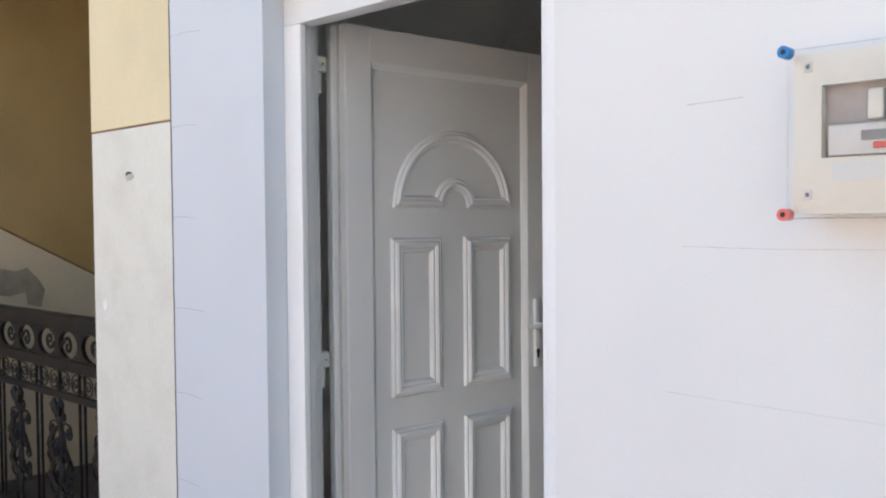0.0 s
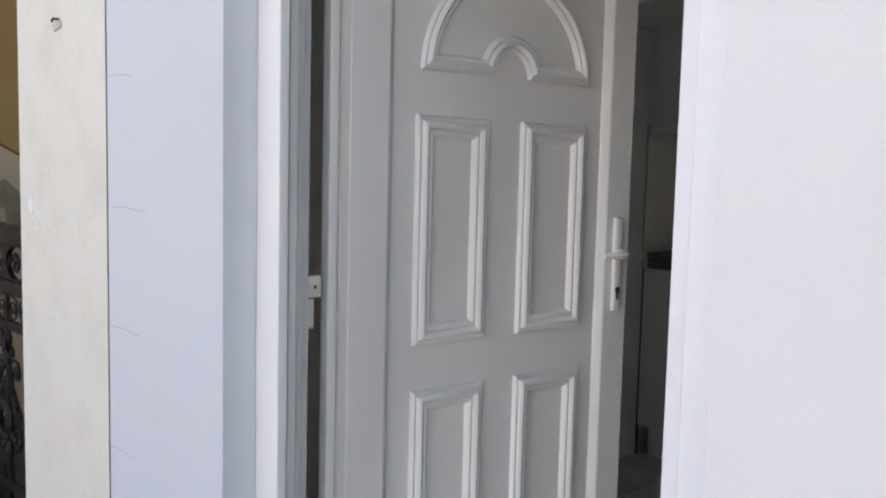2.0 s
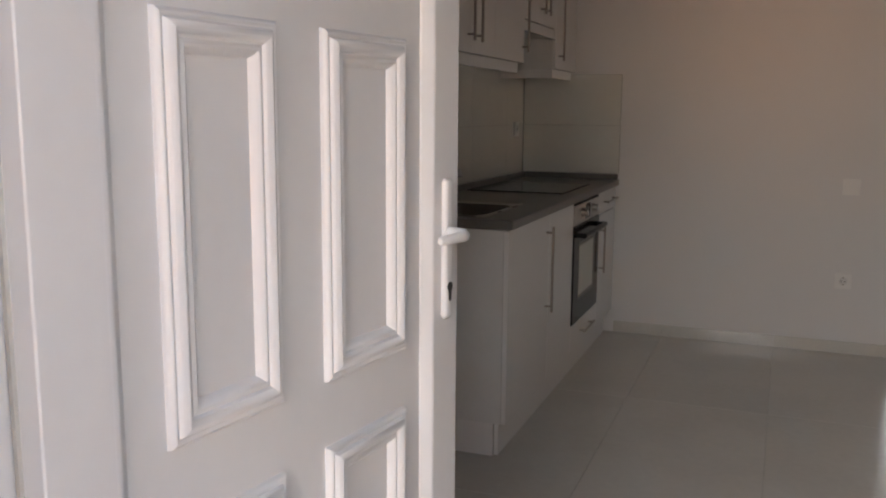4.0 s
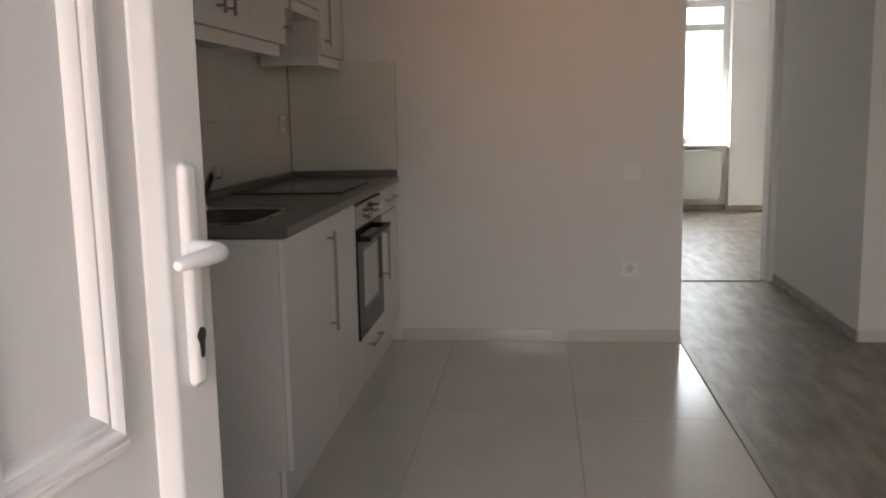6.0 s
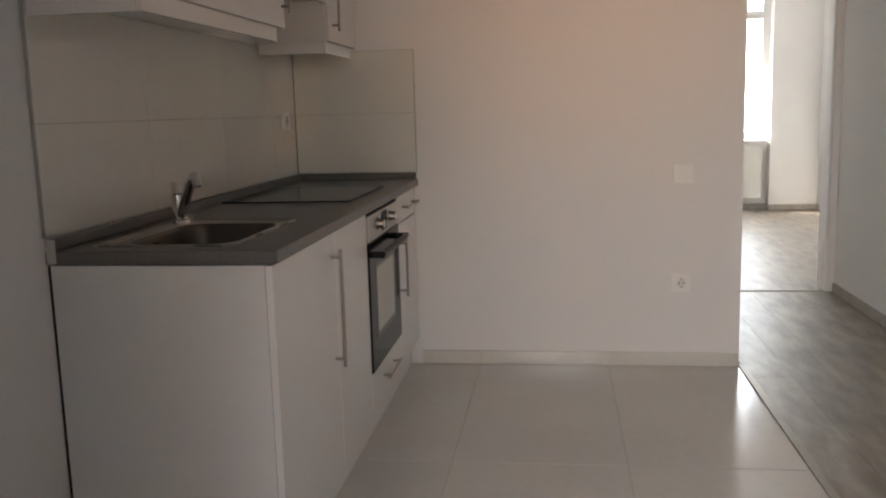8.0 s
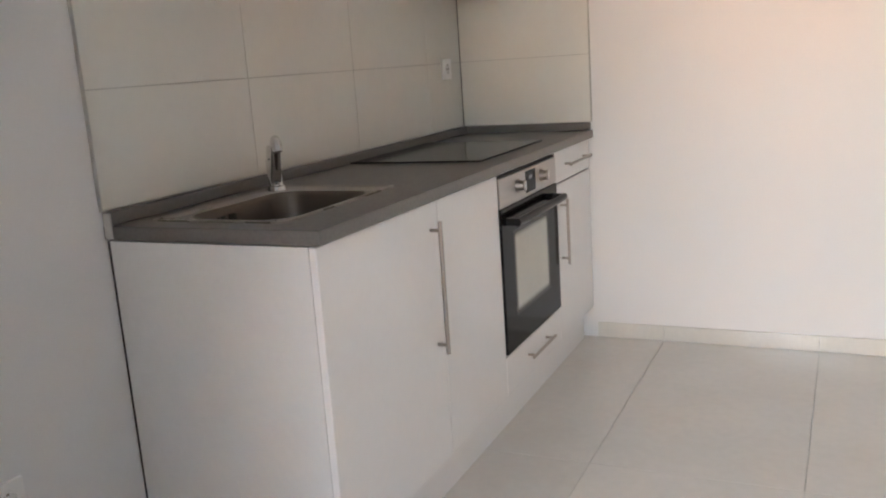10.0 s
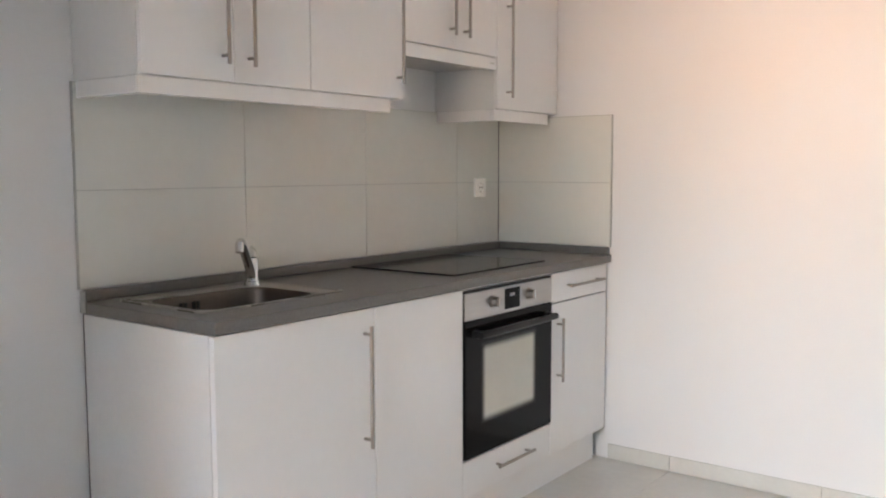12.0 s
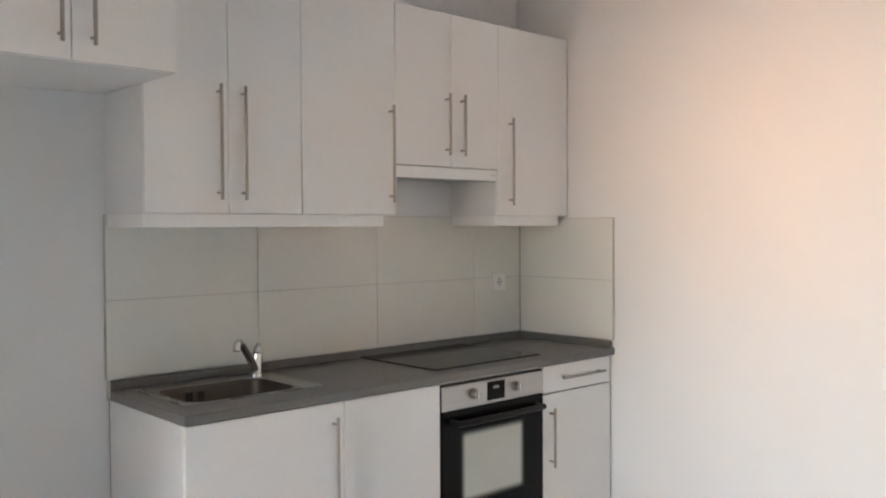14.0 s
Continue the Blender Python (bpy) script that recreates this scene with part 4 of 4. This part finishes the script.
ctrl = part("control_panel", box(BF - 0.004, BF + 0.004, OV0 + 0.002, OV1 - 0.002, 0.770, 0.866, bevel=0.0015), M_STEEL, oven, "brushed steel control panel")
part("top_vent", box(BF - 0.004, BF - 0.0005, OV0 + 0.002, OV1 - 0.002, 0.867, 0.8725), M_DARK, oven)
disp = part("display", box(BF + 0.0035, BF + 0.0055, 5.618, 5.722, 0.782, 0.858, bevel=0.001), M_BLACKGLASS, ctrl, "dark display")
part("digits", box(BF + 0.0052, BF + 0.006, 5.652, 5.685, 0.828, 0.839), M_METERIN, disp)
for y in (5.541, 5.788):
    bm = add_disc(bmesh.new(), (BF + 0.006, y, 0.822), (1, 0, 0), 0.024, 0.005, 24)
    add_disc(bm, (BF + 0.018, y, 0.822), (1, 0, 0), 0.019, 0.024, 24, 0.016)
    kn = part("knob", bm, M_HANDLE, ctrl, "steel knob")
    part("knob_grip", box(BF + 0.02, BF + 0.034, y - 0.0045, y + 0.0045, 0.805, 0.839, bevel=0.002), M_CHROME, kn)
dr = part("oven_door", box(BF - 0.003, BF + 0.006, OV0 + 0.002, OV1 - 0.002, 0.279, 0.767, bevel=0.002), M_BLACKGLASS, oven, "black glass door")
# pale centre and dark border imitate a blurred reflection
part("window", box(BF + 0.0055, BF + 0.0066, 5.464, 5.840, 0.388, 0.682, bevel=0.0004), M_OVENWIN, dr, "inner window with a pale reflection painted on")
bm = bmesh.new()
add_tube(bm, [(BF + 0.046, OV0 + 0.04, 0.722), (BF + 0.05, OV0 + 0.12, 0.722), (BF + 0.05, OV1 - 0.12, 0.722), (BF + 0.046, OV1 - 0.04, 0.722)], 0.013, 12)
for y in (OV0 + 0.052, OV1 - 0.052):
    add_box(bm, BF + 0.004, BF + 0.05, y - 0.012, y + 0.012, 0.71, 0.734, bevel=0.003)
part("oven_handle", bm, M_BLACK, dr, "black bar handle")


# upper cabinets
def upper_unit(name, y0, y1, z0, label, doors, hz, handles, xf=UF, z1=UZ1):
    th = thing(name, (KX, (y0 + y1) / 2, z0), label, "cabinet", group="upper kitchen cabinets")
    carcass(th, y0, y1, z0, z1, xf - TH - 0.001, KX + 0.001)
    for (a, b), hy in zip(doors, handles):
        d = front(th, a, b, z0, z1, xf)
        if hy is not None:
            bar_handle(d, xf, hy, hz[0], hz[1])
    return th


UA, UB, UC, UD, UE = 4.304, 4.911, 5.363, 5.967, 6.457
upper_unit("wall_cabinet", UA, UB, UZ0, "white double door wall cabinet with bar handles", ((UA, 4.609), (4.609, UB)), (1.588, 1.986), (4.568, 4.662))
upper_unit("wall_cabinet", UB, UC, UZ0, "white single door wall cabinet beside the cooker hood", ((UB, UC),), (1.590, 1.982), (5.332,))
upper_unit("hood_cabinet", UC, UD, 1.748, "short white double door cabinet over the cooker hood", ((UC, 5.675), (5.675, UD)), (1.796, 2.060), (5.643, 5.733))
upper_unit("wall_cabinet", UD, UE, UZ0, "white single door wall cabinet in the corner", ((UD, UE),), (1.588, 1.986), (6.038,))
for ya, yb, words in ((UA, 5.312, "white light valance under the wall cabinets"), (UD, 6.405, "short white light valance in the corner")):
    val = thing("valance", (UF - 0.025, (ya + yb) / 2, UZ0), words, "valance")
    part("front_board", box(UF - 0.034, UF - 0.016, ya + 0.001, yb, 1.494, UZ0 - 0.0005, bevel=0.002), M_FRONT, val)
    part("end_board", box(KX + 0.012, UF - 0.0345, ya + 0.001, ya + 0.019, 1.494, UZ0 - 0.0005, bevel=0.001), M_FRONT, val)
hood = thing("cooker_hood", (KX, (UC + UD) / 2, 1.695), "slim white cooker hood under the short cabinet", "cooker hood")
part("hood_body", box(KX + 0.002, UF - 0.03, UC + 0.004, UD - 0.004, 1.712, 1.7455, bevel=0.002), M_EDGE, hood)
hf = part("front_strip", box(UF - 0.03, UF - 0.002, UC + 0.003, UD - 0.003, 1.696, 1.7455, bevel=0.004), M_FRONT, hood)
part("badge", box(UF - 0.0025, UF - 0.0012, UD - 0.05, UD - 0.02, 1.718, 1.724), M_GROUT, hf, "small grey badge")
part("filter", box(KX + 0.05, UF - 0.035, UC + 0.03, UD - 0.03, 1.704, 1.7115), M_STEEL, hood, "metal grease filter")
FF = -2.250
upper_unit("fridge_cabinet", 3.68, UA - 0.001, 1.962, "deep white double door cabinet over the fridge space", ((3.68, 3.99), (3.99, UA - 0.001)), (2.006, 2.27), (3.955, 4.046), xf=FF)

# tall cabinet beside the passage wall
TF = 0.572
tall = thing("tall_cabinet", (0.88, 6.2, 0.0), "tall white cabinet with drawer and bar handles beside the passage", "cabinet")


def rear_front(y0, y1, z0, z1, name):
    return part(name, box(TF, TF + TH, y0 + 0.002, y1 - 0.002, z0 + 0.002, z1 - 0.002, bevel=0.0012), M_FRONT, tall)


part("body", box(TF + TH + 0.001, RX - 0.005, 5.9, PY - 0.004, 0.14, 2.3, bevel=0.001), M_EDGE, tall)
part("plinth", box(TF + 0.05, RX - 0.01, 5.92, PY - 0.02, 0.0, 0.139), M_EDGE, tall)
for nm, z0, z1, hb in (("lower_door", 0.14, 0.755, (0.398, 0.658)), ("upper_door", 0.885, 2.3, (0.92, 1.32))):
    d = rear_front(5.9, PY - 0.004, z0, z1, nm)
    bm = bmesh.new()
    add_tube(bm, [(TF - 0.03, 6.36, hb[0]), (TF - 0.03, 6.36, hb[1])], 0.006, 10)
    for z in (hb[0] + 0.025, hb[1] - 0.025):
        add_tube(bm, [(TF + 0.001, 6.36, z), (TF - 0.03, 6.36, z)], 0.0048, 8)
    part("handle", bm, M_HANDLE, d)
d = rear_front(5.9, PY - 0.004, 0.757, 0.883, "drawer_front")
bm = bmesh.new()
add_tube(bm, [(TF - 0.03, 6.06, 0.81), (TF - 0.03, 6.36, 0.81)], 0.006, 10)
for y in (6.085, 6.335):
    add_tube(bm, [(TF + 0.001, y, 0.81), (TF - 0.03, y, 0.81)], 0.0048, 8)
part("handle", bm, M_HANDLE, d)


# sockets and switch
def wall_plate(name, loc, normal, label, socket):
    """An 85 mm plate; its local x runs along the wall."""
    turn = 0 if normal == "-y" else 90
    th = thing(name, loc, label, "switch" if not socket else "socket", turn=turn)
    part("plate", box(-0.043, 0.043, -0.011, 0.001, -0.043, 0.043, bevel=0.003), M_SOCKET, th, local=True)
    if socket:
        part("socket_ring", tube([(0.024 * math.cos(2 * math.pi * i / 24), -0.0115, 0.024 * math.sin(2 * math.pi * i / 24)) for i in range(24)], 0.003, 6, closed=True), M_SOCKET, th, local=True)
        part("socket_well", add_disc(bmesh.new(), (0, -0.0105, 0), (0, 1, 0), 0.0225, 0.002, 24), M_EDGE, th, local=True)
        for s in (-1, 1):
            part("pin_hole", add_disc(bmesh.new(), (s * 0.0095, -0.0118, 0), (0, 1, 0), 0.0032, 0.001, 10), M_DARK, th, local=True)
            part("earth_clip", box(-0.003, 0.003, -0.0135, -0.0115, s * 0.019 - 0.003, s * 0.019 + 0.003), M_STRIP, th, local=True)
    else:
        part("rocker", box(-0.031, 0.031, -0.0155, -0.0105, -0.031, 0.031, bevel=0.002), M_SOCKET, th, local=True)
    return th


wall_plate("light_switch", (-0.967, NY, 0.922), "-y", "white light switch on the end wall", False)
wall_plate("wall_socket", (-0.973, NY, 0.406), "-y", "white power socket low on the end wall", True)
wall_plate("wall_socket", (KX, 3.925, 0.40), "+x", "white power socket in the fridge space", True)
wall_plate("wall_socket", (KX + 0.009, 6.29, 1.212), "+x", "white power socket on the splashback tiles", True)

# ---- small pieces: tiles, skirting, planks ----
# splashback
sb = single("splashback_bed", box(KX, KX + 0.004, Y0 - 0.008, NY - 0.001, 0.9535, 1.54), M_GROUT, "grout bed of the splashback", "splashback", kind="structure")
sb2 = single("splashback_return", box(KX + 0.004, -2.222, NY - 0.004, NY, 0.9535, 1.532), M_GROUT, "grout bed of the splashback return", "splashback", kind="structure")
ys = [Y0 - 0.006, 4.906, 5.511, 6.117, NY - 0.010]
zs = [0.9545, 1.236, 1.539]
for i in range(4):
    for j in range(2):
        part("tile", box(KX + 0.003, KX + 0.010, ys[i] + 0.001, ys[i + 1] - 0.001, zs[j] + 0.001, zs[j + 1] - 0.001, bevel=0.0008, seg=1), M_WALLTILE, sb)
for j in range(2):
    part("tile", box(KX + 0.011, -2.224, NY - 0.010, NY - 0.003, zs[j] + 0.001, min(zs[j + 1], 1.530) - 0.001, bevel=0.0008, seg=1), M_WALLTILE, sb2)
part("corner_joint", box(KX + 0.0095, KX + 0.0125, NY - 0.0125, NY - 0.0095, 0.9545, 1.539), M_DARK, sb2, "dark corner joint")
part("edge_strip", box(-2.2235, -2.2195, NY - 0.011, NY - 0.0005, 0.9545, 1.531), M_GROUT, sb2, "grey tile edge strip")
part("edge_strip", box(KX + 0.0005, KX + 0.011, Y0 - 0.0095, Y0 - 0.0065, 0.9545, 1.5405), M_GROUT, sb, "grey tile edge strip")

# floor tiles, about 62 by 62 cm
xs = [KX + 0.001, -2.545, -1.928, -1.310, EX - 0.003]
ty = [FY1 - 0.1, 1.53, 2.765, 4.0, 5.235, NY - 0.009]
for i in range(4):
    for j in range(5):
        part("tile", box(xs[i] + 0.0012, xs[i + 1] - 0.0012, ty[j] + 0.0012, ty[j + 1] - 0.0012, -0.006, 0.0, bevel=0.0008, seg=1), M_FLOORTILE, floor_k)
sk = thing("baseboard", (-1.4, NY, 0.0), "pale tile skirting along the end wall", "skirting", kind="structure")
for a, b in ((-2.22, -1.928), (-1.928, -1.310), (-1.310, EX - 0.001)):
    part("skirting_tile", box(a + 0.001, b - 0.001, NY - 0.009, NY, 0.0008, 0.066, bevel=0.0012, seg=1), M_SKIRTTILE, sk)
sk = thing("baseboard", (CX, 7.3, 0.0), "grey laminate skirting along the passage", "skirting", kind="structure")
part("board", box(CX - 0.013, CX, PY - 0.013, TY - 0.025, -0.003, 0.06, bevel=0.003), M_SKIRTWOOD, sk)
part("board", box(CX, TF + 0.045, PY - 0.013, PY, -0.003, 0.06, bevel=0.003), M_SKIRTTILE, sk, "pale skirting piece")
sk = thing("baseboard", (0.3, HY, 0.0), "grey skirting in the far room", "skirting", kind="structure")
part("board", box(WX1, FX1 - 0.013, HY - 0.013, HY, -0.003, 0.06, bevel=0.003), M_SKIRTWOOD, sk)
part("board", box(FX1 - 0.013, FX1, TY + 0.15, HY, -0.003, 0.06, bevel=0.003), M_SKIRTWOOD, sk)
part("board", box(WX0, WX1, HY + 0.107, HY + 0.12, -0.003, 0.06, bevel=0.003), M_SKIRTWOOD, sk)

plank_me = {}


def planks(floor, x0, x1, y0, y1, w=0.193, length=1.285):
    rnd = random.Random(int(x0 * 100) + 7)
    x = x0
    while x < x1 - 0.005:
        xe = min(x + w, x1)
        y = y0 - rnd.random() * length
        while y < y1:
            a, b = max(y, y0), min(y + length, y1)
            if b - a > 0.01:
                key = (round(xe - x, 4), round(b - a, 4))
                if key not in plank_me:
                    plank_me[key] = mesh_of("plank", box(0.0003, xe - x - 0.0003, 0.0003, b - a - 0.0003, -0.008, -0.001, bevel=0.0006, seg=1), M_PLANK)
                o = new("plank", plank_me[key])
                o.parent = floor
                o.location = (x, a, 0)
            y += length
        x = xe


planks(floor_l, GAPX + 0.012, RX, FY1, TY)
planks(floor_f, -2.0, FX1, TY, HY + 0.12)
